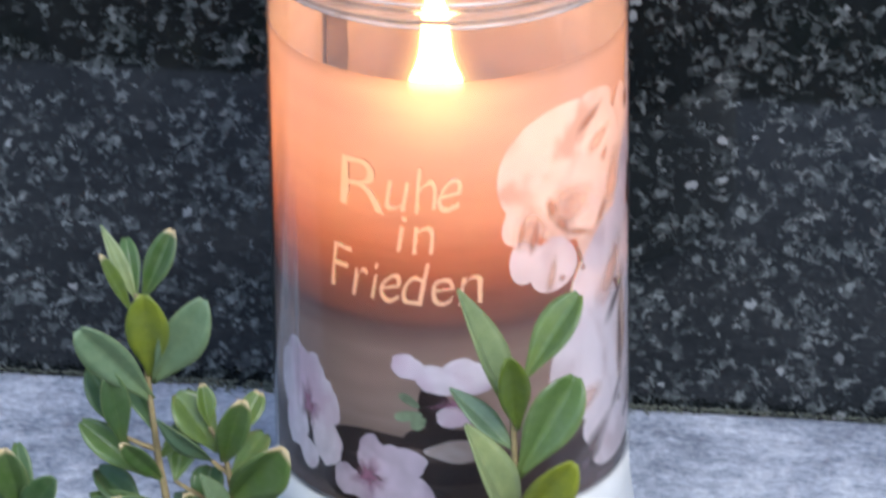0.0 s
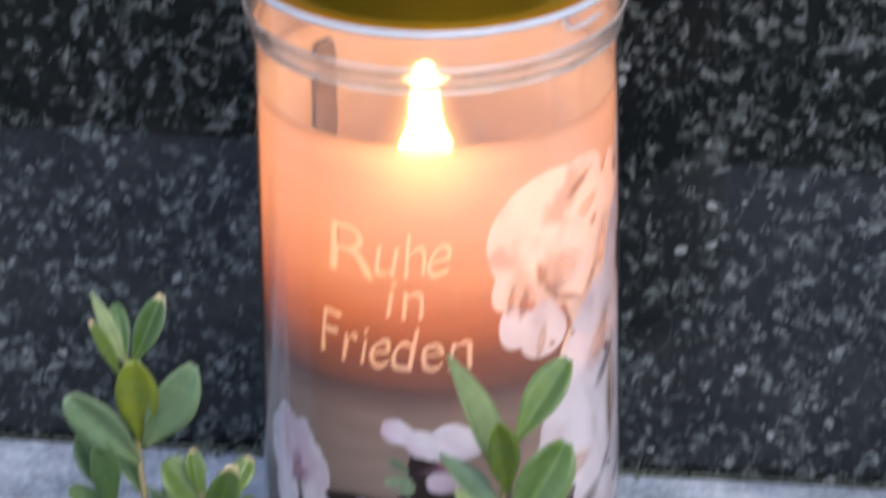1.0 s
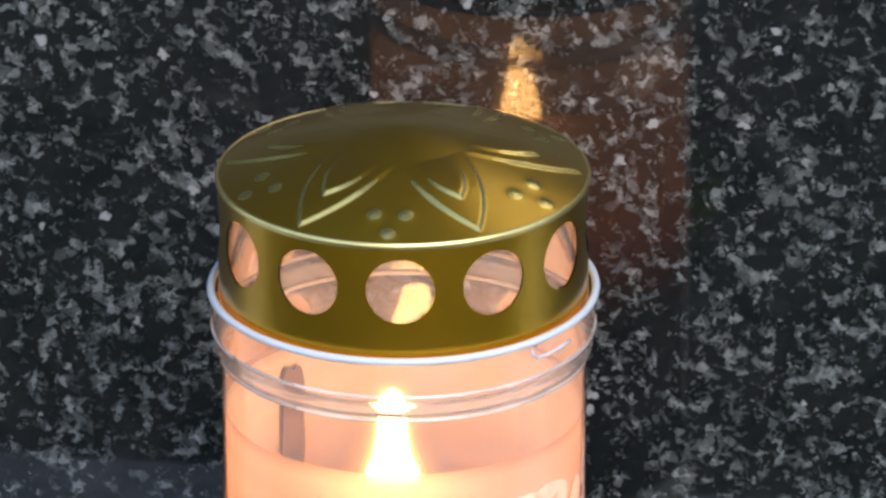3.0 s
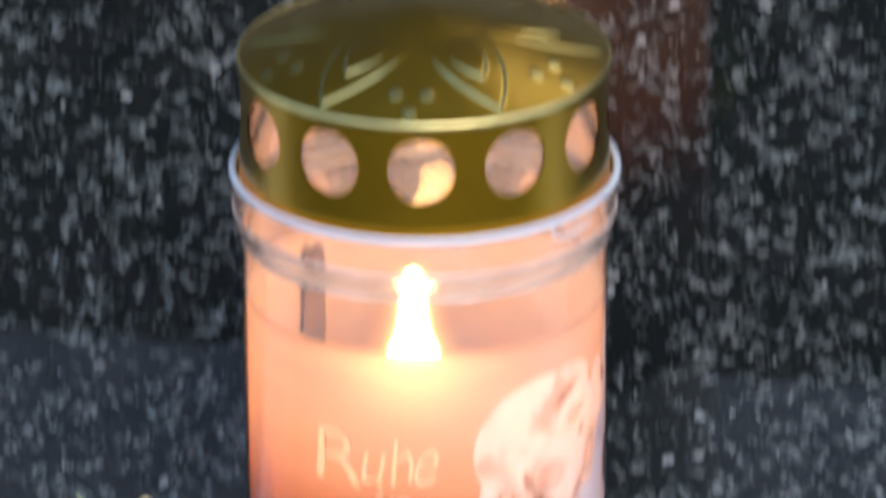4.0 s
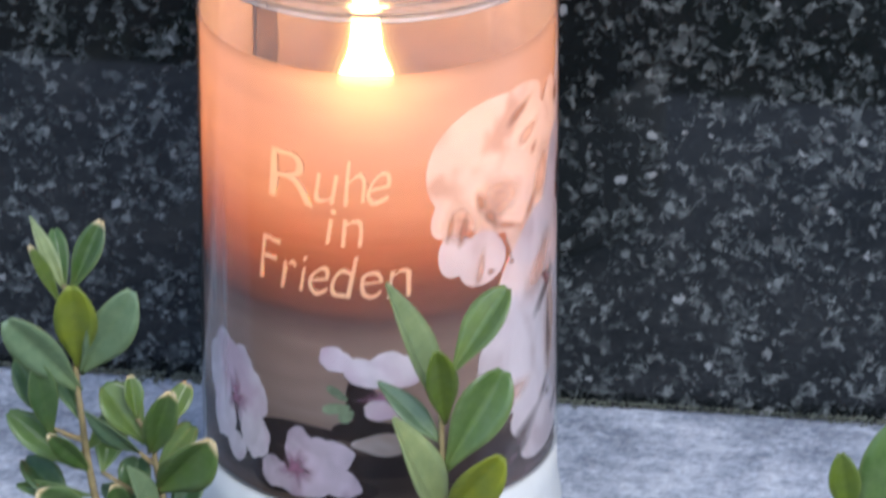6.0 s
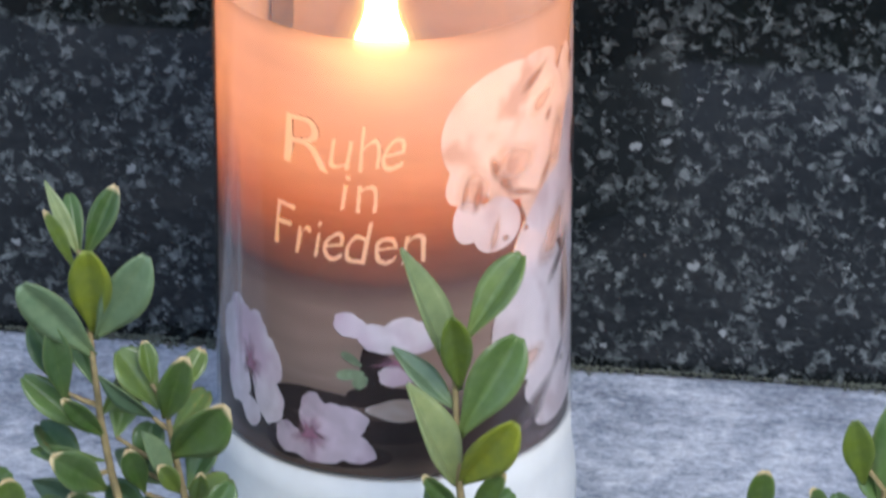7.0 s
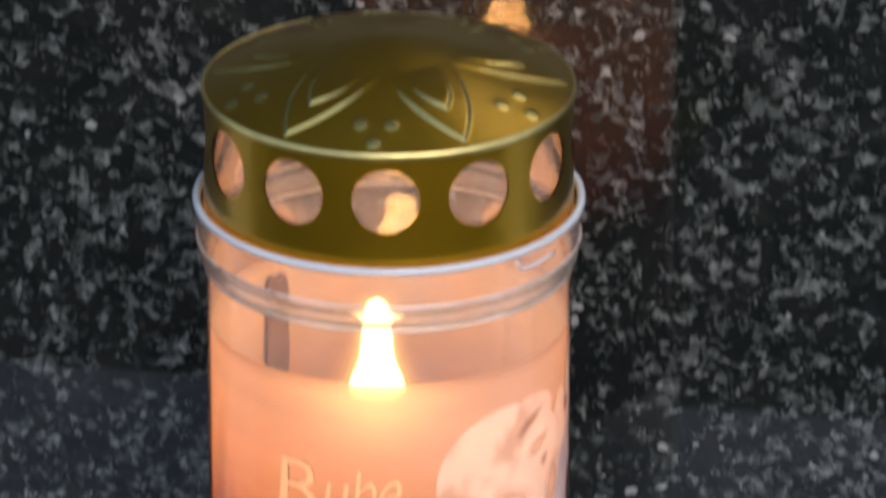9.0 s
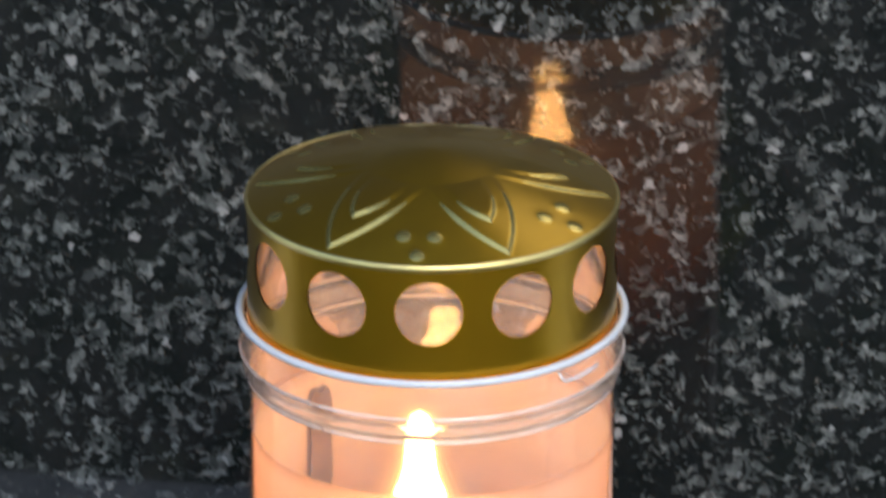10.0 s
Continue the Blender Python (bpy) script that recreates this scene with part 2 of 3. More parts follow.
# print tones by height, with the candle glow's fade put into them
SLEEVE = print_film("printed_film_glow", [(0.0, (0.15, 0.10, 0.08)), (0.03, (0.055, 0.033, 0.028)), (0.11, (0.075, 0.046, 0.04)), (0.15, (0.24, 0.17, 0.145)), (0.20, (0.45, 0.325, 0.28)), (0.36, (0.46, 0.31, 0.255)), (0.43, (0.21, 0.115, 0.105)), (0.50, (0.26, 0.13, 0.11)),
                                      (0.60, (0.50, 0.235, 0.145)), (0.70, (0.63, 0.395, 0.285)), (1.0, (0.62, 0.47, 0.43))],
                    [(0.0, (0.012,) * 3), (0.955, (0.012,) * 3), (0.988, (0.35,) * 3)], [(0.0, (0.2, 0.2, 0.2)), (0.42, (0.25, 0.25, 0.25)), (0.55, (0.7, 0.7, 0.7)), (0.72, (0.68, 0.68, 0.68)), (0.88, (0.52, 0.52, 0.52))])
LETTER = print_film("cream_print", (0.84, 0.74, 0.63), 0.04, 0.44, 0.06)
PETAL = print_film("blossom_print", (0.91, 0.82, 0.89), 0.02, 0.12, 0.12, 420, (0.72, 0.54, 0.66))
PETAL_DIM = print_film("shaded_blossom_print", (0.70, 0.60, 0.69), 0.02, 0.1, 0.15, 300, (0.42, 0.28, 0.38))
PETAL_HEART = print_film("blossom_heart_print", (0.50, 0.24, 0.36), 0.03, 0.1, 0.4, 700, soft_edge=True)
DARK_PRINT = print_film("dark_print", (0.028, 0.014, 0.014), 0.02, 0.1, 0.3)
GREEN_PRINT = print_film("green_print", (0.33, 0.42, 0.27), 0.05, 0.1, 0.35, 300)
PALE_PRINT = print_film("pale_stone_print", (0.85, 0.76, 0.76), 0.03, 0.36, 0.10, 90, (0.56, 0.41, 0.36))
SHADE_PRINT = print_film("brown_shade_print", (0.52, 0.30, 0.225), 0.02, 0.42, 0.3, 260, soft_edge=True)
LILAC_PRINT = print_film("pale_lilac_print", (0.83, 0.74, 0.77), 0.02, 0.18, 0.08, 90, (0.64, 0.52, 0.54))
SHEEN_PRINT = print_film("milky_side_sheen", (0.72, 0.66, 0.68), 0.5, 0.2, 0.08, 90, soft_edge=True)
WARM_PRINT = print_film("warm_shade_print", (0.80, 0.58, 0.48), 0.03, 0.42, 0.1, soft_edge=True)
BACK_PRINT = print_film("back_label_print", (0.14, 0.105, 0.11), 0.02, 0.1, 0.3)
GREY_PRINT = print_film("grey_fold_print", (0.22, 0.165, 0.17), 0.02, 0.15, 0.45, 110, soft_edge=True)
LEAF = leaf_mat("boxwood_leaf", (0.075, 0.14, 0.042), (0.13, 0.215, 0.072), False)
LEAF_TIPPED = leaf_mat("boxwood_leaf_dry_tip", (0.072, 0.125, 0.026), (0.125, 0.20, 0.045), True)
LEAF_YOUNG = leaf_mat("boxwood_leaf_young", (0.22, 0.28, 0.035), (0.32, 0.38, 0.06), False, 0.4)
LEAF_GREY = leaf_mat("boxwood_leaf_greyed", (0.16, 0.235, 0.13), (0.25, 0.33, 0.20), False)
HEDGE = plain("hedge_leaf", (0.045, 0.075, 0.022), 0.4, 0.0, 0.4, 90)
STEM = plain("boxwood_bark", (0.26, 0.2, 0.09), 0.7, 0.0, 0.3, 500, 0.4)
MOSS = plain("dry_moss", (0.085, 0.092, 0.07), 0.95, 0.0, 0.4, 420)
SOIL = plain("dark_soil", (0.06, 0.05, 0.04), 0.95, 0.0, 0.4, 60, 0.6)

# ---- builders ----
def part(name, bm, material, parent=None, label="", smooth=True):
    me = bpy.data.meshes.new(name)
    bmesh.ops.recalc_face_normals(bm, faces=bm.faces)
    bm.to_mesh(me)
    bm.free()
    me.materials.append(material)
    for p in me.polygons:
        p.use_smooth = smooth
    ob = new(name, me)
    ob.parent = parent
    return tagged(ob, label)


def lathe(profile, seg=96, close=False):
    """A turned body about z from (radius, height) pairs; close joins the last pair to the first."""
    bm = bmesh.new()
    rings = []
    for r, z in profile:
        if r < 1e-6:
            rings.append([bm.verts.new((0, 0, z))])
        else:
            rings.append([bm.verts.new((r * math.sin(2 * math.pi * i / seg), -r * math.cos(2 * math.pi * i / seg), z)) for i in range(seg)])
    pairs = list(zip(rings, rings[1:])) + ([(rings[-1], rings[0])] if close else [])
    for a, b in pairs:
        for i in range(seg):
            j = (i + 1) % seg
            q = [a[i % len(a)], a[j % len(a)], b[j % len(b)], b[i % len(b)]]
            q = list(dict.fromkeys(q))
            if len(q) > 2:
                bm.faces.new(q)
    return bm


def tube(points, radius, seg=8):
    """A rounded rod along points; radius is one number or one for each point."""
    bm = bmesh.new()
    pts = [Vector(p) for p in points]
    rad = radius if isinstance(radius, (list, tuple)) else [radius] * len(pts)
    prev = None
    rings = []
    for i, p in enumerate(pts):
        d = (pts[min(i + 1, len(pts) - 1)] - pts[max(i - 1, 0)]).normalized()
        side = d.cross(Vector((0.31, 0.2, 0.93)) if abs(d.z) < 0.9 else Vector((0, 1, 0))).normalized()
        if prev is not None and side.dot(prev) < 0:
            side = -side
        prev = side
        up = d.cross(side)
        rings.append([bm.verts.new(p + rad[i] * (math.cos(a) * side + math.sin(a) * up)) for a in (2 * math.pi * k / seg for k in range(seg))])
    for a, b in zip(rings, rings[1:]):
        for k in range(seg):
            bm.faces.new((a[k], a[(k + 1) % seg], b[(k + 1) % seg], b[k]))
    bm.faces.new(rings[0])
    bm.faces.new(rings[-1])
    return bm


def slab(x0, x1, y0, y1, z0, z1, bevel):
    bm = bmesh.new()
    bmesh.ops.create_cube(bm, size=1)
    for v in bm.verts:
        v.co = ((x0 + x1) / 2 + v.co.x * (x1 - x0), (y0 + y1) / 2 + v.co.y * (y1 - y0), (z0 + z1) / 2 + v.co.z * (z1 - z0))
    bmesh.ops.bevel(bm, geom=bm.edges[:], offset=bevel, segments=3, affect="EDGES", profile=0.6)
    return bm


R = 0.0323                     # where the print lies, just inside the glass
LEDGE_Z = -0.0675


def on_jar(az, z, lift):
    a = radians(az)
    return Vector(((R + lift) * math.sin(a), -(R + lift) * math.cos(a), z))


def patch(az, z, ra, rz, turn=0.0, lobes=(), lift=0.0003, rings=12, seg=64):
    """A printed shape on the jar: a disc of half sizes ra, rz (mm) round (az degrees, z mm), with a wavy outline."""
    bm = bmesh.new()
    uv = bm.loops.layers.uv.new("uv")
    c, s = math.cos(radians(turn)), math.sin(radians(turn))
    grid, reach = [], {}
    for k in range(rings + 1):
        row = []
        for i in range(seg):
            a = 2 * math.pi * i / seg
            w = 1 + sum(h * math.cos(m * a + p) for m, h, p in lobes)
            u, v = ra * k / rings * w * math.cos(a), rz * k / rings * w * math.sin(a)
            u, v = u * c - v * s, u * s + v * c
            row.append(bm.verts.new(on_jar(az + math.degrees(u * 0.001 / R), (z + v) * 0.001, lift)))
            reach[row[-1]] = k / rings
            if k == 0:
                row *= seg
                break
        grid.append(row)
    for a, b in zip(grid, grid[1:]):
        for i in range(seg):
            q = list(dict.fromkeys((a[i], b[i], b[(i + 1) % seg], a[(i + 1) % seg])))
            for lp in bm.faces.new(q).loops:
                lp[uv].uv = (reach[lp.vert], 0.5)
    return bm

# ---- structure ----
TURN = pose(0, 0, 0, 0, 0, -9.0)      # the gravestone stands turned against the candle's front

wall = part("wall_headstone", slab(-0.75, 0.72, 0.0825, 0.20, -0.45, 0.95, 0.004), GRANITE)
wall.matrix_world = TURN
tagged(wall, "polished dark granite headstone with pale grey flecks", "gravestone", kind="structure")
ledge = part("ledge", slab(-0.80, 0.77, -0.046, 0.0823, -0.45, LEDGE_Z, 0.004), LEDGE)
ledge.matrix_world = TURN
tagged(ledge, "pale blue-grey weathered stone ledge below the headstone", "ledge", kind="structure")
bm = bmesh.new()
bmesh.ops.create_grid(bm, x_segments=40, y_segments=40, size=300)
for v in bm.verts:
    v.co.z = -0.42
ground = tagged(part("ground", bm, SOIL), "dark bare soil round the grave", "ground", kind="structure")



def moss_seam():
    """Ragged moss and grit in the joint where the headstone meets the ledge."""
    rng = random.Random(5)
    verts, faces = [], []
    for k in range(2600):
        x = rng.uniform(-0.16, 0.16)
        thick = 0.5 + 0.5 * math.sin(61 * x + 1.3) * math.sin(23 * x)
        y, r = 0.0822 - abs(rng.gauss(0, 0.0016)) * (0.6 + thick), rng.uniform(0.00015, 0.0005) * (0.6 + 0.7 * thick)
        i = len(verts)
        verts += [Vector((x + dx * r * rng.uniform(0.7, 1.6), y + dy * r * rng.uniform(0.7, 1.4), LEDGE_Z + dz * r * rng.uniform(0.5, 1.5)))
                  for dx, dy, dz in ((1, 0, 0), (0, 1, 0), (-1, 0, 0), (0, -1, 0), (0, 0, 1), (0, 0, -0.3))]
        faces += [(i + a, i + (a + 1) % 4, i + 4) for a in range(4)] + [(i + (a + 1) % 4, i + a, i + 5) for a in range(4)]
    me = bpy.data.meshes.new("moss")
    me.from_pydata(verts, [], faces)
    me.materials.append(MOSS)
    me.update()
    ob = new("moss", me)
    ob.matrix_world = TURN
    return tagged(ob, "thin olive moss in the joint under the headstone", "moss", kind="stuff")


moss_seam()

# ---- grave candle ----
candle = new("grave_candle")
candle.location = (0, 0, 0)
tagged(candle, "burning grave candle in a printed glass jar with gold tin lid", "candle")

foot = part("foot", lathe([(0.0, LEDGE_Z), (0.0329, LEDGE_Z), (0.0337, LEDGE_Z + 0.001), (0.0338, -0.050), (0.0336, -0.047), (0.0331, -0.0435), (0.0328, -0.041), (0.0327, -0.0354), (0.0312, -0.0354), (0.0, -0.0358)]), FOOT, candle, "white plastic base of the jar")
jar = part("glass_jar", lathe([(0.0329, -0.0348), (0.0329, 0.0532)]), GLASS, candle, "clear glass")
neck = part("neck", lathe([(0.0329, 0.0532), (0.0328, 0.0600), (0.0331, 0.0632), (0.0336, 0.0655), (0.0341, 0.0668), (0.0344, 0.0690), (0.0346, 0.0715), (0.0347, 0.0735), (0.0345, 0.0750)]), HAZY, candle, "hazy flared glass neck")
part("moulded_ring", lathe([(0.0336 + 0.0006 * math.cos(a), 0.0659 + 0.0015 * math.sin(a)) for a in (2 * math.pi * k / 10 for k in range(10))], close=True), RING, neck)
for z, r in ((0.0637, 0.0333), (0.0686, 0.0345)):
    part("moulded_ring", lathe([(r + 0.0003 * math.cos(a), z + 0.0004 * math.sin(a)) for a in (2 * math.pi * k / 8 for k in range(8))], close=True), BEAD, neck)
part("moulded_mark", tube([(0.0349 * math.sin(radians(a)), -0.0349 * math.cos(radians(a)), z) for a, z in ((40, 0.0743), (41, 0.0732), (42.5, 0.0724), (47, 0.0722), (53, 0.0724), (57.5, 0.0727))], 0.0003), RIM, neck, "small raised mark")
part("rolled_rim", lathe([(0.0346 + 0.0007 * math.cos(a), 0.0756 + 0.0007 * math.sin(a)) for a in (2 * math.pi * k / 12 for k in range(12))], close=True), RIM, candle, "pale rolled rim")

for ob in candle.children_recursive:
    if ob.name.startswith(("glass_jar", "neck", "moulded_ring")):
        ob.visible_shadow = False
part("inner_collar", lathe([(0.0322, 0.0752), (0.0320, 0.0800), (0.0318, 0.0900), (0.0316, 0.0945)]), COLLAR, candle, "clear collar inside the lid").visible_shadow = False
sleeve = tagged(new("printed_sleeve", bpy.data.meshes.new("printed_sleeve")), "translucent film with a warm brown picture and painted candle glow")
sleeve.parent = candle
SLEEVE_R, SLEEVE_LOW, SLEEVE_HIGH = 0.0322, -0.0345, 0.0528
COLS, LINES = 960, 384
windows = np.zeros((LINES, COLS), bool)      # where a pale ink takes the film's place
col_az = (np.arange(COLS) + 0.5) / COLS * 360 - 180
line_z = SLEEVE_LOW + (np.arange(LINES) + 0.5) / LINES * (SLEEVE_HIGH - SLEEVE_LOW)
WAX_TOP = 0.003
wax = part("wax", lathe([(0.0, -0.030), (0.0313, -0.030), (0.0315, 0.0), (0.0315, WAX_TOP + 0.002), (0.0307, WAX_TOP + 0.002), (0.027, WAX_TOP), (0.010, WAX_TOP - 0.001), (0.0, WAX_TOP - 0.001)]), WAX, candle, "glowing cream candle wax")
part("wick", tube([(-0.0022, 0, WAX_TOP - 0.002), (-0.0024, 0, 0.02), (-0.0021, 0, 0.031), (-0.0017, 0, 0.037)], 0.0007), WICK, candle)
FLAME_SHAPE = [(0.0, 0.0358), (0.0036, 0.0362), (0.0050, 0.0374), (0.0047, 0.0390), (0.0037, 0.0412), (0.0030, 0.0440), (0.0027, 0.0470), (0.0025, 0.0500), (0.0024, 0.0522), (0.0017, 0.0540), (0.0, 0.0552)]
flame = part("flame", lathe(FLAME_SHAPE, 24), FLAME, candle, "bright yellow flame")
# shells added round the flame to imitate its glow in the lens
for grow, lift, material in HALOS:
    shell = part("flame_halo", lathe([(r * grow, z + (lift if k > 3 else -0.001)) for k, (r, z) in enumerate(FLAME_SHAPE)], 24), material, flame)
    shell.visible_shadow = False
flame.location.x = -0.0022
flame.visible_shadow = False


# lettering
def letter(text, az0, az1, z, height, lean, slope):
    """One handwritten letter on the jar, from az0 to az1 degrees, standing on z, its stroke leaning and its foot sloping."""
    cu = bpy.data.curves.new("lettering", "FONT")
    cu.body, cu.size, cu.shear, cu.offset, cu.resolution_u = text, 1.0, lean, -0.012, 6
    tmp = new("lettering_curve", cu)
    bpy.context.view_layer.update()
    me = bpy.data.meshes.new_from_object(tmp.evaluated_get(bpy.context.evaluated_depsgraph_get()))
    bpy.data.objects.remove(tmp)
    bm = bmesh.new()
    bm.from_mesh(me)
    bmesh.ops.triangulate(bm, faces=bm.faces[:])
    lo, hi = min(v.co.x for v in bm.verts), max(v.co.x for v in bm.verts)
    low, high = min(v.co.y for v in bm.verts), max(v.co.y for v in bm.verts)
    for v in bm.verts:
        s, up = (v.co.x - lo) / (hi - lo), (v.co.y - low) / (high - low)
        s += 0.05 * math.sin(5.0 * up + az0)
        up += 0.035 * math.sin(6.0 * s + az1) + slope * (s - 0.5)
        v.co = (az0 + (az1 - az0) * s, z + up * height, 0)
    for f in bm.faces:
        (x0, y0), (x1, y1), (x2, y2) = [(v.co.x, v.co.y) for v in f.verts]
        area = (x1 - x0) * (y2 - y0) - (x2 - x0) * (y1 - y0)
        if abs(area) < 1e-9:
            continue
        gx, gy = col_az[None, :] - x0, line_z[:, None] - y0
        u = (gx * (y2 - y0) - (x2 - x0) * gy) / area
        w = ((x1 - x0) * gy - gx * (y1 - y0)) / area
        windows[:] |= (u >= 0) & (w >= 0) & (u + w <= 1)
    for v in bm.verts:
        v.co = on_jar(v.co.x, v.co.y, 0.00015)
    return part("lettering", bm, LETTER, sleeve, "cream handwritten letter", smooth=False)


for text, az0, az1, z, height, lean, slope in (
        ("R", -37.5, -21.5, 0.0264, 0.0098, 0.10, -0.10), ("u", -20.8, -12.8, 0.0270, 0.0058, 0.16, 0.05),
        ("h", -11.6, -3.9, 0.0272, 0.0092, 0.14, 0.10), ("e", -3.6, 4.0, 0.0274, 0.0062, 0.2, 0.15),
        ("i", -17.5, -13.8, 0.0190, 0.0070, 0.2, 0.0), ("n", -12.3, -4.8, 0.0188, 0.0056, 0.16, 0.08),
        ("F", -42.0, -33.5, 0.0096, 0.0088, 0.14, -0.05), ("r", -33.0, -27.5, 0.0090, 0.0054, 0.18, 0.05),
        ("i", -26.3, -23.6, 0.0088, 0.0072, 0.2, 0.0), ("e", -23.0, -16.0, 0.0087, 0.0055, 0.2, 0.12),
        ("d", -15.5, -7.0, 0.0086, 0.0084, 0.2, 0.06), ("e", -6.5, 1.0, 0.0088, 0.0054, 0.2, 0.12),
        ("n", 2.0, 10.5, 0.0090, 0.0054, 0.16, 0.05)):
    letter(text, az0, az1, z, height, lean, slope)


# printed picture: blossoms, dark ground, and a pale kneeling shape kept plain
def inside(shape, az, z, margin):
    """Whether places on the jar (degrees, metres) lie inside a printed shape, margin mm within its edge."""
    c, k = math.cos(radians(shape[4])), math.sin(radians(shape[4]))
    u, v = np.radians(az - shape[0]) * R * 1000, z * 1000 - shape[1]
    u, v = (u * c + v * k) / shape[2], (v * c - u * k) / shape[3]
    edge = 1 + sum(h * np.cos(m * np.arctan2(v, u) + q) for m, h, q in (shape[5] if len(shape) > 5 else ()))
    return np.hypot(u, v) < edge - margin / min(shape[2], shape[3])


def printed(name, material, label, shapes, window=False):
    bm = bmesh.new()
    for i, s in enumerate(shapes):
        b = patch(*s[:5], lobes=s[5] if len(s) > 5 else (), lift=s[6] if len(s) > 6 else 0.0002)
        if window:
            windows[:] |= inside(s, col_az[None, :], line_z[:, None], 0.2)
            twice = []
            for f in b.faces:
                p = f.calc_center_median()
                az = math.degrees(math.atan2(p.x, -p.y))
                if any(inside(e, az, p.z, 0.25) for e in shapes[:i]):
                    twice.append(f)
            bmesh.ops.delete(b, geom=twice, context="FACES")
        me = bpy.data.meshes.new("tmp")
        b.to_mesh(me)
        b.free()
        bm.from_mesh(me)
        bpy.data.meshes.remove(me)
    return part(name, bm, material, sleeve, label)


WAVE = ((3, 0.07, 0.4), (2, 0.06, 1.2))
printed("dark_ground", DARK_PRINT, "dark printed ground", [(-36, -28.5, 6, 5.0, 0, WAVE, 0.00011), (-52, -17.5, 1.2, 4.0, 12, WAVE, 0.00011), (-18, -30.0, 9, 3.2, 0, WAVE, 0.00011), (-30, -20.5, 9, 2.6, 8, WAVE, 0.00012), (-6, -12, 3.0, 4.6, 0, WAVE, 0.00012), (-4, -18.2, 7, 2.3, 5, WAVE, 0.00013), (-48, -23.5, 3.2, 4.5, 20, WAVE, 0.00012), (0, -25.5, 10, 2.4, 0, WAVE, 0.00012)])
printed("pale_stone_shape", PALE_PRINT, "pale printed stone shape", [(2, -20.8, 6, 2.2, 0, ((4, 0.08, 0),), 0.0002)])


FRILL = ((3, 0.07, 0.4), (2, 0.06, 1.2), (7, 0.03, 0.7), (11, 0.02, 2.0))


def blossom(petals, heart, ink=PETAL):
    for k, (az, z, ra, rz, turn) in enumerate(petals):
        printed("petal", ink, "", [(az, z, ra, rz, turn, FRILL, 0.00022 + 0.00003 * k)])
    printed("blossom_heart", PETAL_HEART, "dark pink heart", [(*heart, ((9, 0.16, 0), (5, 0.2, 1), (3, 0.14, 2)), 0.00042)])


blossom([(-58, -11.3, 4.8, 6.2, 8), (-51, -11.9, 3.6, 5.6, -14), (-46, -15.7, 3.9, 5.2, -20), (-45.5, -22.3, 3.6, 5.8, 14), (-61, -21.3, 3.8, 6.2, -4), (-65, -14.3, 3.4, 5.6, 0)], (-53, -16.9, 2.6, 4.6, 12))
blossom([(-27, -23.0, 3.0, 4.2, -10), (-36, -29.2, 3.2, 3.2, 0), (-18, -24.0, 5.0, 4.0, 20), (-15, -28.4, 4.8, 3.5, -15), (-26, -30.2, 5.2, 2.8, 0)], (-28, -27.2, 3.4, 3.6, 0), PETAL_DIM)
blossom([(-14, -4.0, 3.4, 2.5, -10), (-5, -6.4, 4.0, 2.8, -18), (5, -5.8, 5.0, 3.8, 0), (1, -13.6, 3.6, 2.2, 10)], (2, -11.0, 4.6, 1.6, 0))
printed("petal", PETAL, "", [(-54, -27.0, 2.6, 3.4, 25, WAVE, 0.0003)])
printed("printed_leaf", GREEN_PRINT, "green printed leaf", [(-14, -10.6, 2.2, 0.9, -30, WAVE, 0.0003), (-14.5, -13.8, 2.6, 1.1, 15, WAVE, 0.0003), (-11, -15.2, 1.6, 1.2, 50, WAVE, 0.0003)])
printed("printed_leaf", GREEN_PRINT, "green printed leaf", [(-44, -25.2, 2.8, 1.2, 20, WAVE, 0.0003)])
# pale figure as plain rounded shapes
printed("pale_figure_print", PALE_PRINT, "pale cream rounded shape printed on the film", [
    (41, 33.2, 14.6, 12.2, 12, ((2, 0.04, 0.5), (3, 0.03, 1.0)), 0.00022),
    (52, 41.0, 6.5, 4.4, 10, ((3, 0.06, 0),), 0.00021),
    (24, 24.5, 4.0, 5.4, -20, ((3, 0.08, 0),), 0.00023),
    (44, 21.0, 8.5, 3.6, -8, ((3, 0.05, 2),), 0.00023),
    (70, 27.0, 6.0, 15.0, -6, ((3, 0.04, 1),), 0.0002),
    (60, 18.0, 9.0, 9.5, 0, ((3, 0.04, 0),), 0.00021)], window=True)
printed("pale_fold_print", LILAC_PRINT, "pale lilac rounded folds printed on the film", [
    (25, 15.8, 3.6, 4.3, 0, ((3, 0.05, 0),), 0.00026),
    (35, 13.8, 5.2, 5.4, 0, ((3, 0.05, 1),), 0.00027),
    (57, 9.5, 6.2, 13.0, -40, ((2, 0.05, 0),), 0.00028),
    (72, 18.0, 4.0, 14.0, -12, (), 0.00028),
    (53, -7.0, 11.0, 14.0, -6, ((3, 0.06, 1.5),), 0.00025),
    (80, -6.0, 6.0, 22.0, 0, (), 0.00024),
    (68, -26.5, 9.5, 5.0, 8, ((3, 0.06, 1),), 0.00026),
    (59, -20.5, 8.0, 3.6, 30, ((3, 0.08, 0),), 0.0003)], window=True)
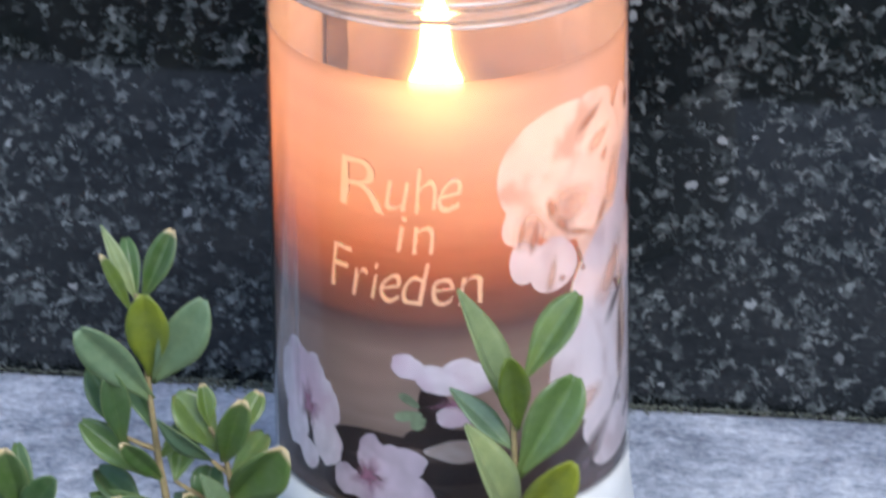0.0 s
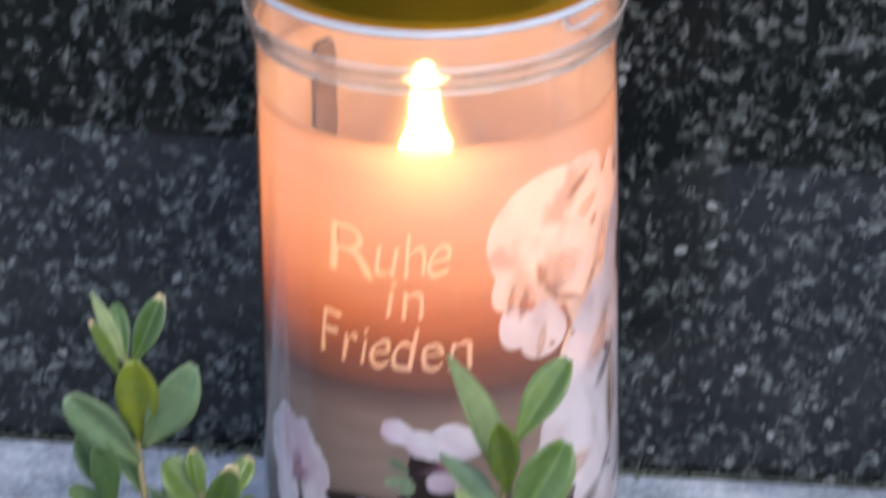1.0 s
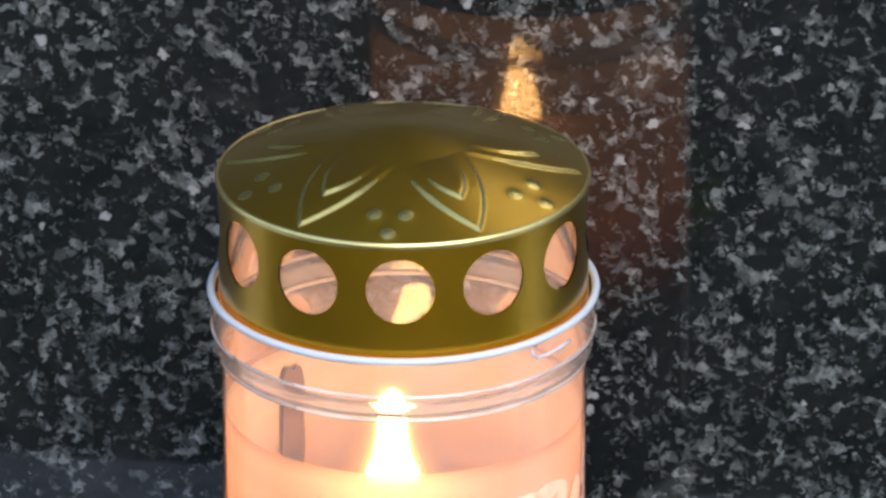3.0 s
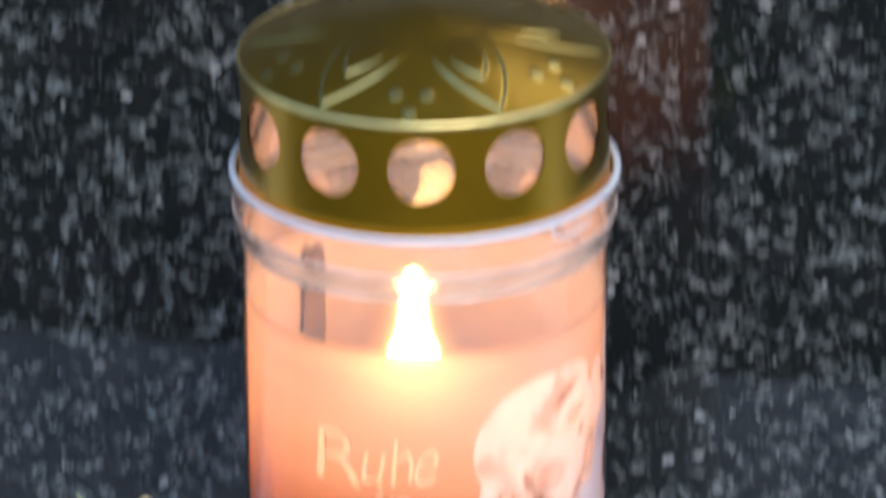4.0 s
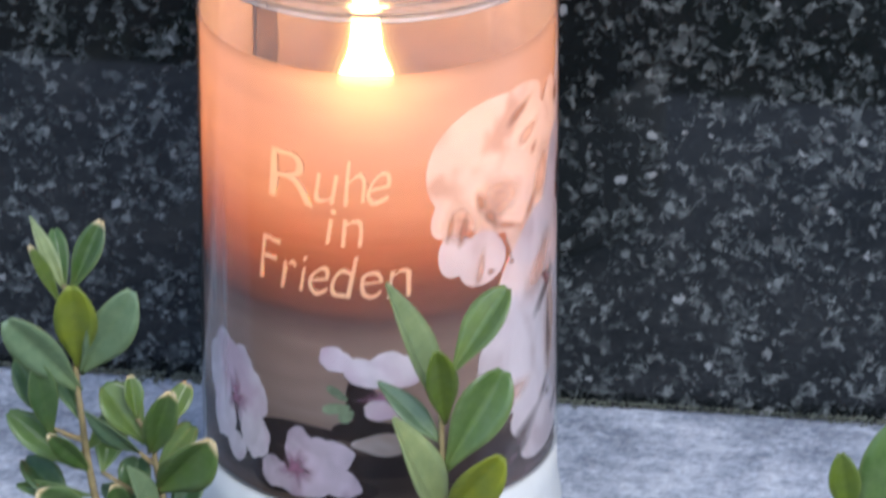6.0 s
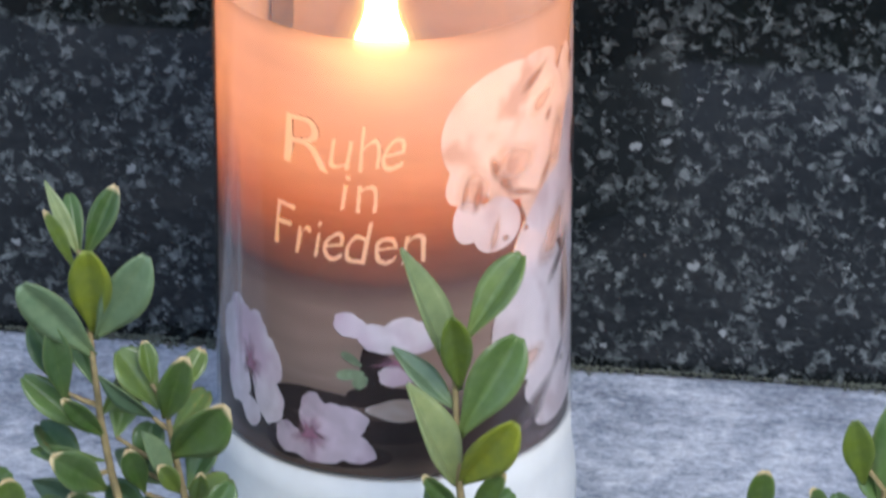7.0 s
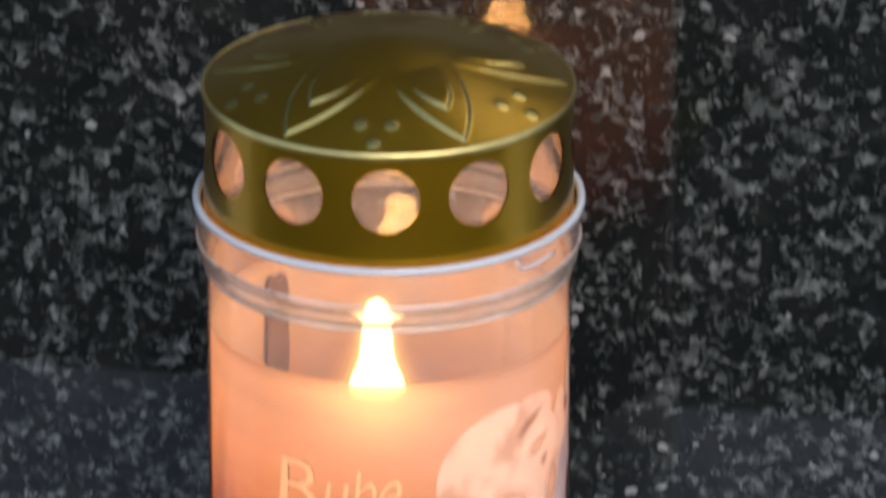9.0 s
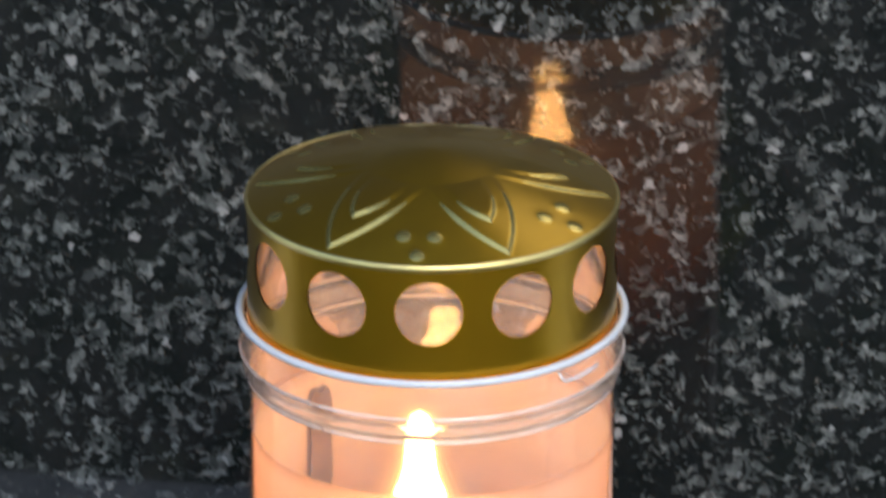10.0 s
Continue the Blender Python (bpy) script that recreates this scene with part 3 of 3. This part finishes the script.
printed("shade_print", SHADE_PRINT, "soft brown plain shade", [
    (34, 25.2, 1.4, 3.0, 10, WAVE, 0.0004), (38, 21.6, 2.6, 1.3, -50, WAVE, 0.00041), (45, 18.8, 4.6, 1.0, -18, WAVE, 0.00042),
    (57, 20.4, 1.2, 4.2, -38, WAVE, 0.0004), (27.5, 20.4, 0.9, 4.2, -14, WAVE, 0.0004), (23, 21.4, 0.7, 3.6, -14, WAVE, 0.00041),
    (50.5, 40.2, 4.6, 1.3, 32, WAVE, 0.0004), (77, 38.0, 2.2, 2.6, 10, WAVE, 0.00041), (58.5, 31.4, 1.8, 1.1, 60, WAVE, 0.0004),
    (38, 10.8, 1.1, 0.9, 0, WAVE, 0.0004), (45.5, 14.2, 0.6, 3.2, 20, WAVE, 0.0004),
    (47, 11.2, 0.9, 0.8, 0, WAVE, 0.00041)])
printed("warm_shade_print", WARM_PRINT, "warm plain shade", [
    (42, 25.0, 6.0, 5.0, 15, WAVE, 0.00034), (27, 22.0, 4.4, 5.0, -15, WAVE, 0.00033), (55, 35.0, 4.4, 2.0, 30, WAVE, 0.00035),
    (64, 25.0, 3.2, 6.6, -18, WAVE, 0.00036), (72, -6.0, 3.4, 13.0, -4, WAVE, 0.00035), (34, 12.0, 1.0, 4.4, -14, WAVE, 0.00035),
    (63, 7.0, 3.4, 8.0, -42, WAVE, 0.00036), (47, -16.0, 6.0, 3.0, 20, WAVE, 0.00034)])
printed("grey_fold_print", GREY_PRINT, "grey plain folds", [
    (52, -25.6, 8.0, 2.6, 39, WAVE, 0.0004), (48, -29.0, 6.0, 1.8, 30, WAVE, 0.00041), (62, -33.0, 16.0, 2.0, 0, WAVE, 0.0004), (40, -31.5, 10.0, 2.2, 4, WAVE, 0.00042),
    (67, -18.6, 4.2, 1.3, 50, WAVE, 0.0004), (66, 0.6, 6.0, 1.6, 42, WAVE, 0.0004), (70, -9.0, 1.3, 9.0, 0, WAVE, 0.0004), (76, -24.0, 3.0, 1.2, 45, WAVE, 0.0004)])
printed("film_margin", LILAC_PRINT, "pale margin of the film", [(84, 38.0, 3.4, 14.5, 0, ((4, 0.05, 0),), 0.0003)], window=True)
# milky strips paint the daylight reflected on the jar's left side
printed("side_sheen", SHEEN_PRINT, "milky daylight sheen painted on the jar's side", [(-67, 8.0, 4.5, 34.0, 0, ((2, 0.05, 0),), 0.00045), (-59, 4.0, 1.2, 26.0, 0, (), 0.00047)])
printed("back_label_print", BACK_PRINT, "dark printed strip on the back of the film", [(-139, 38.5, 3.0, 11.5, 0, ((4, -0.13, 0),), -0.0012)])

# the film itself, open where the pale inks stand
ring = np.radians(np.arange(COLS) / COLS * 360 - 180)
lines = SLEEVE_LOW + np.arange(LINES + 1) / LINES * (SLEEVE_HIGH - SLEEVE_LOW)
co = np.zeros((LINES + 1, COLS, 3))
co[..., 0], co[..., 1], co[..., 2] = SLEEVE_R * np.sin(ring), -SLEEVE_R * np.cos(ring), lines[:, None]
kk, ii = np.nonzero(~windows)
jj = (ii + 1) % COLS
quads = np.stack([kk * COLS + ii, kk * COLS + jj, (kk + 1) * COLS + jj, (kk + 1) * COLS + ii], 1)
sleeve.data.from_pydata(co.reshape(-1, 3).tolist(), [], quads.tolist())
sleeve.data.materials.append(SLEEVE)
sleeve.data.polygons.foreach_set("use_smooth", np.ones(len(quads), bool))
sleeve.data.update()

# lid: gold tin with a ring of twelve round holes and an embossed top
LID_R, LID_LOW, LID_HIGH = 0.0332, 0.0750, 0.0972
HOLES, HOLE_Z, HOLE_R, HOLE_AZ = 12, 0.0884, 0.0061, -1.0


def lid_band(wall_r):
    """The lid's side: a band of cells, each with a round hole cut out and a wall of its own thickness."""
    bm = bmesh.new()
    half = math.pi * LID_R / HOLES
    seg = 40
    for h in range(HOLES):
        a0 = radians(HOLE_AZ) + 2 * math.pi * h / HOLES
        turns = sorted({2 * math.pi * i / seg for i in range(seg)} | {math.atan2(z, x) % (2 * math.pi) for x in (half, -half) for z in (LID_HIGH - HOLE_Z, LID_LOW - HOLE_Z)})
        rings = []
        for t in turns:
            c, s = math.cos(t), math.sin(t)
            reach = min(half / abs(c) if abs(c) > 1e-6 else 9, ((LID_HIGH - HOLE_Z) if s > 0 else (HOLE_Z - LID_LOW)) / abs(s) if abs(s) > 1e-6 else 9)
            row = []
            for k in (HOLE_R, 0.5 * (HOLE_R + reach), reach):
                a = a0 + k * c / LID_R
                row.append(bm.verts.new((wall_r * math.sin(a), -wall_r * math.cos(a), HOLE_Z + k * s)))
            rings.append(row)
        for a, b in zip(rings, rings[1:] + rings[:1]):
            for q in range(2):
                bm.faces.new((a[q], a[q + 1], b[q + 1], b[q]))
    bmesh.ops.remove_doubles(bm, verts=bm.verts[:], dist=0.00003)
    return bm


lid = part("lid", lid_band(LID_R), GOLD, candle, "gold lacquered tin lid with round holes")
part("lid_lining", lid_band(LID_R - 0.00035), TIN, lid, "bare grey tin inside of the lid")


def dome(r):
    return 0.0975 + 0.0090 * (1 - (r / LID_R) ** 1.5)


def petal_field(x, y, axis, r0, r1, width, power):
    """Reach inside a broad-based, pointed petal that points outwards along axis; above 0 inside."""
    a = radians(axis)
    r, w = x * math.sin(a) - y * math.cos(a), abs(x * math.cos(a) + y * math.sin(a))
    s = (r - r0) / (r1 - r0)
    if not 0 < s < 1:
        return -0.001
    return min(width * (1 - s ** power) - w, (r - r0) * 1.5)


def relief(x, y):
    """Height and painted glint of the stamped ornament: six petals in two steps, and three dots between each pair."""
    h = glint = 0.0
    fade = min(1, max(0, (math.hypot(x, y) - 0.0122) / 0.010))
    for k in range(6):
        for r0, r1, width, power in ((0.0112, 0.0325, 0.0070, 2.6), (0.0121, 0.0249, 0.0043, 3.2)):
            e = petal_field(x, y, 25 + 60 * k, r0, r1, width, power)
            s = min(1, max(0, e / 0.0014))
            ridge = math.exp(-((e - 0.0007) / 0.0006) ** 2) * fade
            glint = max(glint, ridge)
            h += 0.00048 * s * s * (3 - 2 * s) * fade
        for az, r in ((-6, 0.0263), (6, 0.0263), (0, 0.0308)):
            a = radians(55 + 60 * k + az)
            d = math.hypot(x - r * math.sin(a), y + r * math.cos(a)) / 0.0015
            if d < 2:
                h += 0.00024 * math.exp(-d * d * 1.4)
                glint = max(glint, math.exp(-d * d * 0.8))
    return h, glint


def lid_top():
    bm = bmesh.new()
    rings, seg, rows, glints = 150, 720, [], {}
    for k in range(1, rings + 1):
        r = LID_R * k / rings
        row = []
        for i in range(seg):
            x, y = r * math.sin(2 * math.pi * i / seg), -r * math.cos(2 * math.pi * i / seg)
            up, glint = relief(x, y)
            row.append(bm.verts.new((x, y, dome(r) + up)))
            glints[k, i] = glint
        rows.append(row)
    mid = bm.verts.new((0, 0, dome(0)))
    for i in range(seg):
        bm.faces.new((mid, rows[0][i], rows[0][(i + 1) % seg]))
    for k, (a, b) in enumerate(zip(rows, rows[1:]), 1):
        for i in range(seg):
            f = bm.faces.new((a[i], b[i], b[(i + 1) % seg], a[(i + 1) % seg]))
            # highlights of the relief are put in as faces of paler gold
            if glints[k, i] + glints[k + 1, i] + glints[k, (i + 1) % seg] + glints[k + 1, (i + 1) % seg] > 2.1:
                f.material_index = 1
    return bm


part("lid_top", lid_top(), GOLD, lid, "shallow domed top embossed with petals").data.materials.append(GOLD_GLINT)
part("lid_edge", lathe([(LID_R + 0.0004 * math.cos(a), 0.0970 + 0.0007 * math.sin(a)) for a in (2 * math.pi * k / 10 for k in range(10))], close=True), GOLD_EDGE, lid, "bright pale gold edge")

# ---- boxwood sprigs before the ledge ----
LEFT_LEAVES = [
    (-55.1, 25.0, -61.1, 40.0, 3.0, 3, 20, LEAF_GREY),
    (-55.9, 22.5, -61.0, 34.2, 2.4, -3, 30, LEAF_TIPPED),
    (-55.0, 25.8, -57.0, 37.6, 3.8, 5, 0, LEAF),
    (-54.1, 25.0, -48.5, 39.1, 5.2, 2, 10, LEAF_TIPPED),
    (-53.0, 10.0, -53.4, 26.4, 8.2, -6, 0, LEAF_YOUNG),
    (-52.7, 9.0, -43.1, 25.5, 8.4, -4, 15, LEAF_GREY),
    (-52.8, 5.7, -65.1, 19.9, 7.6, -6, -25, LEAF_GREY),
    (-57.9, -1.6, -64.2, 12.3, 6.0, 4, 0, LEAF),
    (-58.0, -4.0, -60.5, 11.6, 5.6, -3, 20, LEAF),
    (-53.8, -9.6, -65.9, 1.6, 6.2, 2, 10, LEAF),
    (-51.1, -10.7, -58.5, -2.7, 4.2, -4, 0, LEAF_TIPPED),
    (-51.3, -15.2, -64.9, -13.2, 3.4, 3, 0, LEAF),
    (-51.2, -21.1, -60.8, -14.1, 7.4, -6, 0, LEAF_TIPPED),
    (-52.1, -1.6, -57.9, 11.8, 4.0, 6, 0, LEAF),
    (-50.0, -29.0, -57.9, -21.7, 6.2, -3, 0, LEAF_TIPPED),
    (-49.4, -31.2, -42.6, -23.0, 6.0, 3, 0, LEAF),
    (-58.7, -31.2, -62.7, -22.3, 6.2, 2, 10, LEAF),
    (-55.0, -18.0, -63.5, -8.0, 6.6, 6, 15, LEAF),
    (-53.0, -25.0, -65.0, -19.5, 6.0, 7, -10, LEAF_GREY),
    (-52.0, -6.0, -45.5, 2.0, 5.0, 7, 10, LEAF),
]
SIDE_LEAVES = [
    (-42.9, 0.1, -44.2, 8.7, 4.0, 2, 0, LEAF_TIPPED),
    (-40.6, -6.9, -36.7, 5.7, 6.2, -4, 10, LEAF_TIPPED),
    (-38.3, -2.1, -34.0, 7.0, 4.6, 4, 0, LEAF_TIPPED),
    (-41.6, -4.9, -49.0, 6.8, 8.4, 2, 15, LEAF),
    (-42.7, -6.6, -51.9, 1.8, 3.4, -5, -40, LEAF_GREY),
    (-39.8, -14.4, -29.6, -3.8, 10.0, -5, 10, LEAF_TIPPED),
    (-39.3, -18.9, -44.6, -9.2, 4.6, -4, 20, LEAF_GREY),
    (-36.8, -21.1, -32.4, -10.5, 6.0, 3, 0, LEAF),
    (-44.8, -17.2, -43.0, -7.7, 6.4, 4, 0, LEAF),
    (-49.3, -10.5, -46.9, 0.7, 6.4, 5, 0, LEAF),
    (-44.4, -21.7, -47.3, -12.8, 5.0, -2, 0, LEAF_TIPPED),
    (-38.2, -21.7, -41.8, -16.1, 4.0, -3, 0, LEAF_TIPPED),
    (-35.4, -23.9, -34.3, -17.5, 4.0, -4, 0, LEAF_TIPPED),
    (-34.4, -29.0, -29.1, -19.7, 6.0, 2, 0, LEAF),
    (-37.1, -31.2, -40.8, -24.2, 5.2, -3, 10, LEAF_GREY),
    (-32.8, -32.9, -36.2, -25.9, 5.0, -3, 0, LEAF_TIPPED),
    (-41.0, -20.0, -50.0, -13.5, 5.6, 7, 10, LEAF_GREY),
    (-38.0, -26.0, -29.5, -19.0, 6.4, 6, -10, LEAF),
    (-43.0, -27.0, -51.0, -20.0, 6.4, 5, 0, LEAF),
    (-39.5, -10.0, -33.5, -1.5, 5.0, 8, 0, LEAF),
]
MIDDLE_LEAVES = [
    (10.9, 0.7, 1.1, 26.6, 5.2, -3, 48, LEAF_GREY),
    (11.6, -1.4, 9.7, 13.2, 6.4, -7, 10, LEAF_YOUNG),
    (12.7, 8.7, 22.7, 25.5, 7.6, 4, 0, LEAF),
    (11.5, -10.5, 22.0, 9.4, 10.0, 2, 10, LEAF),
    (10.7, -5.2, -0.5, 7.1, 5.2, 3, 10, LEAF_GREY),
    (10.8, -20.6, 2.1, 0.1, 6.8, -3, 40, LEAF_GREY),
    (11.6, -20.0, 21.3, -7.4, 8.4, -6, 15, LEAF_YOUNG),
    (12.0, -26.2, 4.9, -18.1, 3.6, -4, 0, LEAF_TIPPED),
    (13.2, -26.7, 19.4, -17.7, 4.0, -4, 0, LEAF_TIPPED),
    (11.2, -28.4, 5.9, -20.6, 6.0, 2, 0, LEAF),
    (13.0, -29.5, 21.0, -21.7, 7.0, 2, 0, LEAF),
]
RIGHT_LEAVES = [
    (83.4, -20.6, 81.3, -7.6, 6.2, -2, 0, LEAF_YOUNG),
    (86.9, -28.4, 93.1, -0.7, 12.0, 2, 0, LEAF),
    (87.6, -26.2, 83.3, -15.0, 7.0, 3, 0, LEAF),
    (92.7, -28.4, 100.3, -12.8, 9.0, -3, 0, LEAF),
    (64.3, -28.4, 65.7, -17.5, 5.2, -2, 0, LEAF_TIPPED),
    (57.9, -28.4, 54.3, -23.7, 4.6, -2, 0, LEAF_TIPPED),
    (76.6, -29.5, 73.8, -21.3, 4.0, -2, 30, LEAF_TIPPED),
    (80.7, -30.6, 78.5, -22.3, 6.0, 2, 0, LEAF),
    (68.6, -31.2, 74.5, -25.1, 5.0, 0, 0, LEAF),
]
OUTER_LEAVES = [
    (-76.5, -17.2, -79.4, -3.3, 6.4, -2, 0, LEAF_TIPPED),
    (-76.0, -17.5, -77.4, -2.5, 4.4, 4, 0, LEAF),
    (-76.3, -18.3, -70.3, -9.4, 7.0, -3, 0, LEAF),
    (-77.1, -21.7, -85.4, -10.5, 8.0, 2, 0, LEAF),
    (-75.7, -25.1, -68.5, -17.2, 8.0, 2, 0, LEAF),
    (-67.7, -28.4, -68.9, -18.6, 6.2, -2, 0, LEAF_TIPPED),
    (-67.3, -31.2, -61.2, -24.5, 6.0, 2, 0, LEAF),
]
LEFT_STEM = [(-46.0, -60.8), (-48.0, -28.4), (-50.4, -17.2), (-52.0, -7.2), (-53.2, 5.1), (-53.8, 14.1), (-55.2, 26.4)]
SIDE_STEM = [(-31.7, -60.8), (-35.9, -28.4), (-37.8, -20.6), (-39.6, -10.5), (-40.4, -4.4)]
MIDDLE_STEM = [(16.2, -60.8), (12.5, -30.6), (11.5, -20.6), (10.9, -9.4), (10.7, 0.7), (11.1, 6.3)]
RIGHT_STEM = [(79.4, -60.8), (84.4, -37.4), (86.7, -28.4), (87.0, -21.7), (83.9, -17.2)]
OUTER_STEM = [(-71.5, -60.8), (-74.9, -32.9), (-76.4, -19.5), (-77.9, -10.5)]

SPRIG_Y = -0.062
FALL = 0.488                  # a step towards the viewer is a step up by this


def blade(length, width, fold, arch, seed, pointed, n=14):
    """A boxwood leaf along +y, facing +z: oval, blunt, folded along its rib, with some thickness."""
    rng = random.Random(seed)
    bm = bmesh.new()
    uv = bm.loops.layers.uv.new("uv")
    tops, lows = [], []
    twist, broad, blunt = rng.uniform(-0.3, 0.3), rng.uniform(1.25, 1.6), rng.uniform(0.55, 0.72)
    if pointed:
        broad, blunt = rng.uniform(0.85, 1.0), rng.uniform(0.95, 1.1)
    us = (-1, -0.6, -0.2, 0, 0.2, 0.6, 1)
    for k in range(n + 1):
        s = k / n
        w = 0.5 * width * max(0.05, math.sin(math.pi * min(1, 0.02 + 0.95 * s ** broad)) ** blunt * (0.75 + 0.25 * min(1, 2.2 * s)))
        a, b = [], []
        for u in us:
            z = fold * abs(u) * w + arch * length * s * (1 - s) + twist * u * w * s - 0.15 * fold * w * u * u
            y = length * s - (0.02 * length * (1 - abs(u)) if k == n else 0)
            a.append(bm.verts.new((u * w, y, z)))
            b.append(bm.verts.new((u * w, y, z - 0.00028)))
        tops.append(a)
        lows.append(b)
    m = len(us)

    def face(vs, st):
        f = bm.faces.new(vs)
        for lp, c in zip(f.loops, st):
            lp[uv].uv = c

    def st(k, i):
        return (0.5 + 0.5 * us[i], k / n)
    for k in range(n):
        for i in range(m - 1):
            idx = ((k, i), (k, i + 1), (k + 1, i + 1), (k + 1, i))
            face([tops[p][q] for p, q in idx], [st(p, q) for p, q in idx])
            face([lows[p][q] for p, q in reversed(idx)], [st(p, q) for p, q in reversed(idx)])
        for i in (0, m - 1):
            face([tops[k][i], tops[k + 1][i], lows[k + 1][i], lows[k][i]], [st(k, i), st(k + 1, i), st(k + 1, i), st(k, i)])
    for k in (0, n):
        for i in range(m - 1):
            face([tops[k][i], tops[k][i + 1], lows[k][i + 1], lows[k][i]], [st(k, i), st(k, i + 1), st(k, i + 1), st(k, i)])
    return bm


def sprig(stem, leaves, label, seed):
    rng = random.Random(seed)
    top = new("boxwood_sprig")
    base = stem[0]
    top.location = (base[0] * 0.001, SPRIG_Y, base[1] * 0.001)
    origin = Vector(top.location)
    pts = [Vector((x * 0.001, SPRIG_Y, z * 0.001)) - origin for x, z in stem]
    smooth = []
    for a, b in zip(pts, pts[1:]):
        smooth += [a.lerp(b, s / 4) for s in range(4)]
    smooth.append(pts[-1])
    n = len(smooth)
    part("stem", tube(smooth, [0.0009 - 0.0005 * k / n for k in range(n)], 8), STEM, top, "yellow-brown woody stem")
    for k, (bx, bz, tx, tz, width, dy, roll, material) in enumerate(leaves):
        dy = dy * 0.001 * 1.4
        b0 = Vector((bx * 0.001, SPRIG_Y, bz * 0.001))
        t0 = Vector((tx * 0.001, SPRIG_Y + dy, tz * 0.001 - FALL * dy))
        ydir = (t0 - b0).normalized()
        view = Vector((0, -0.9, 0.44))
        zdir = (view - ydir * view.dot(ydir)).normalized()
        xdir = ydir.cross(zdir)
        m = Matrix((xdir, ydir, zdir)).transposed().to_4x4()
        m = Matrix.Translation(b0 - origin) @ m @ Matrix.Rotation(radians(roll + rng.uniform(-12, 12)), 4, "Y")
        w = 0.93 * width * 0.001 / max(0.6, math.cos(radians(roll)))
        leaf = part("leaf", blade((t0 - b0).length, w, rng.uniform(0.45, 0.9), rng.uniform(-0.05, 0.12), seed * 100 + k, material is LEAF_GREY and width < 7), material, top)
        leaf.matrix_local = m
        hang = Vector((0, 0, -1.1 * min(abs(q.x - (b0 - origin).x) for q in smooth)))
        near = min(smooth, key=lambda q: (q - (b0 - origin + hang)).length)
        if (near - (b0 - origin)).length > 0.003:
            bend = near.lerp(b0 - origin, 0.5) + Vector((0, 0.001, -0.0008))
            part("twig", tube([near, bend, b0 - origin], [0.0006, 0.0005, 0.0004], 6), STEM, top)
    return tagged(top, label, "boxwood", "boxwood sprigs before the ledge")


sprig(LEFT_STEM, LEFT_LEAVES, "tall green boxwood sprig with pale dry leaf tips", 1)
sprig(SIDE_STEM, SIDE_LEAVES, "short bushy green boxwood sprig with yellowed leaf tips", 2)
sprig(MIDDLE_STEM, MIDDLE_LEAVES, "green boxwood sprig standing before the candle jar", 3)
sprig(RIGHT_STEM, RIGHT_LEAVES, "broad-leaved green boxwood sprig with a yellowish leaf", 4)
sprig(OUTER_STEM, OUTER_LEAVES, "small dark green boxwood sprig at the hedge", 5)


def hedge():
    """The clipped boxwood hedge below the sprigs, as many small leaves."""
    rng = random.Random(11)
    verts, faces = [], []
    for k in range(5200):
        x, y, z = rng.uniform(-0.55, 0.55), rng.uniform(-0.36, -0.075), -0.05 - 0.36 * rng.random() ** 1.6
        d = Vector((rng.uniform(-1, 1), rng.uniform(-1, 1), rng.uniform(-0.2, 1))).normalized()
        s = d.cross(Vector((rng.uniform(-1, 1), rng.uniform(-1, 1), 0.3))).normalized()
        u = d.cross(s)
        ln, w = rng.uniform(0.011, 0.018), rng.uniform(0.006, 0.009)
        p, i = Vector((x, y, z)), len(verts)
        verts += [p, p + d * ln * 0.3 - s * w * 0.42 + u * 0.001, p + d * ln * 0.7 - s * w * 0.45 + u * 0.001, p + d * ln,
                  p + d * ln * 0.7 + s * w * 0.45 + u * 0.001, p + d * ln * 0.3 + s * w * 0.42 + u * 0.001, p + d * ln * 0.5 - u * 0.0006]
        faces += [(i, i + 1, i + 6), (i + 1, i + 2, i + 6), (i + 2, i + 3, i + 6), (i + 3, i + 4, i + 6), (i + 4, i + 5, i + 6), (i + 5, i, i + 6)]
    me = bpy.data.meshes.new("boxwood_hedge")
    me.from_pydata(verts, [], faces)
    me.materials.append(HEDGE)
    me.update()
    return tagged(new("boxwood_hedge", me), "dense low green boxwood hedge before the ledge", "hedge", kind="stuff")


hedge()
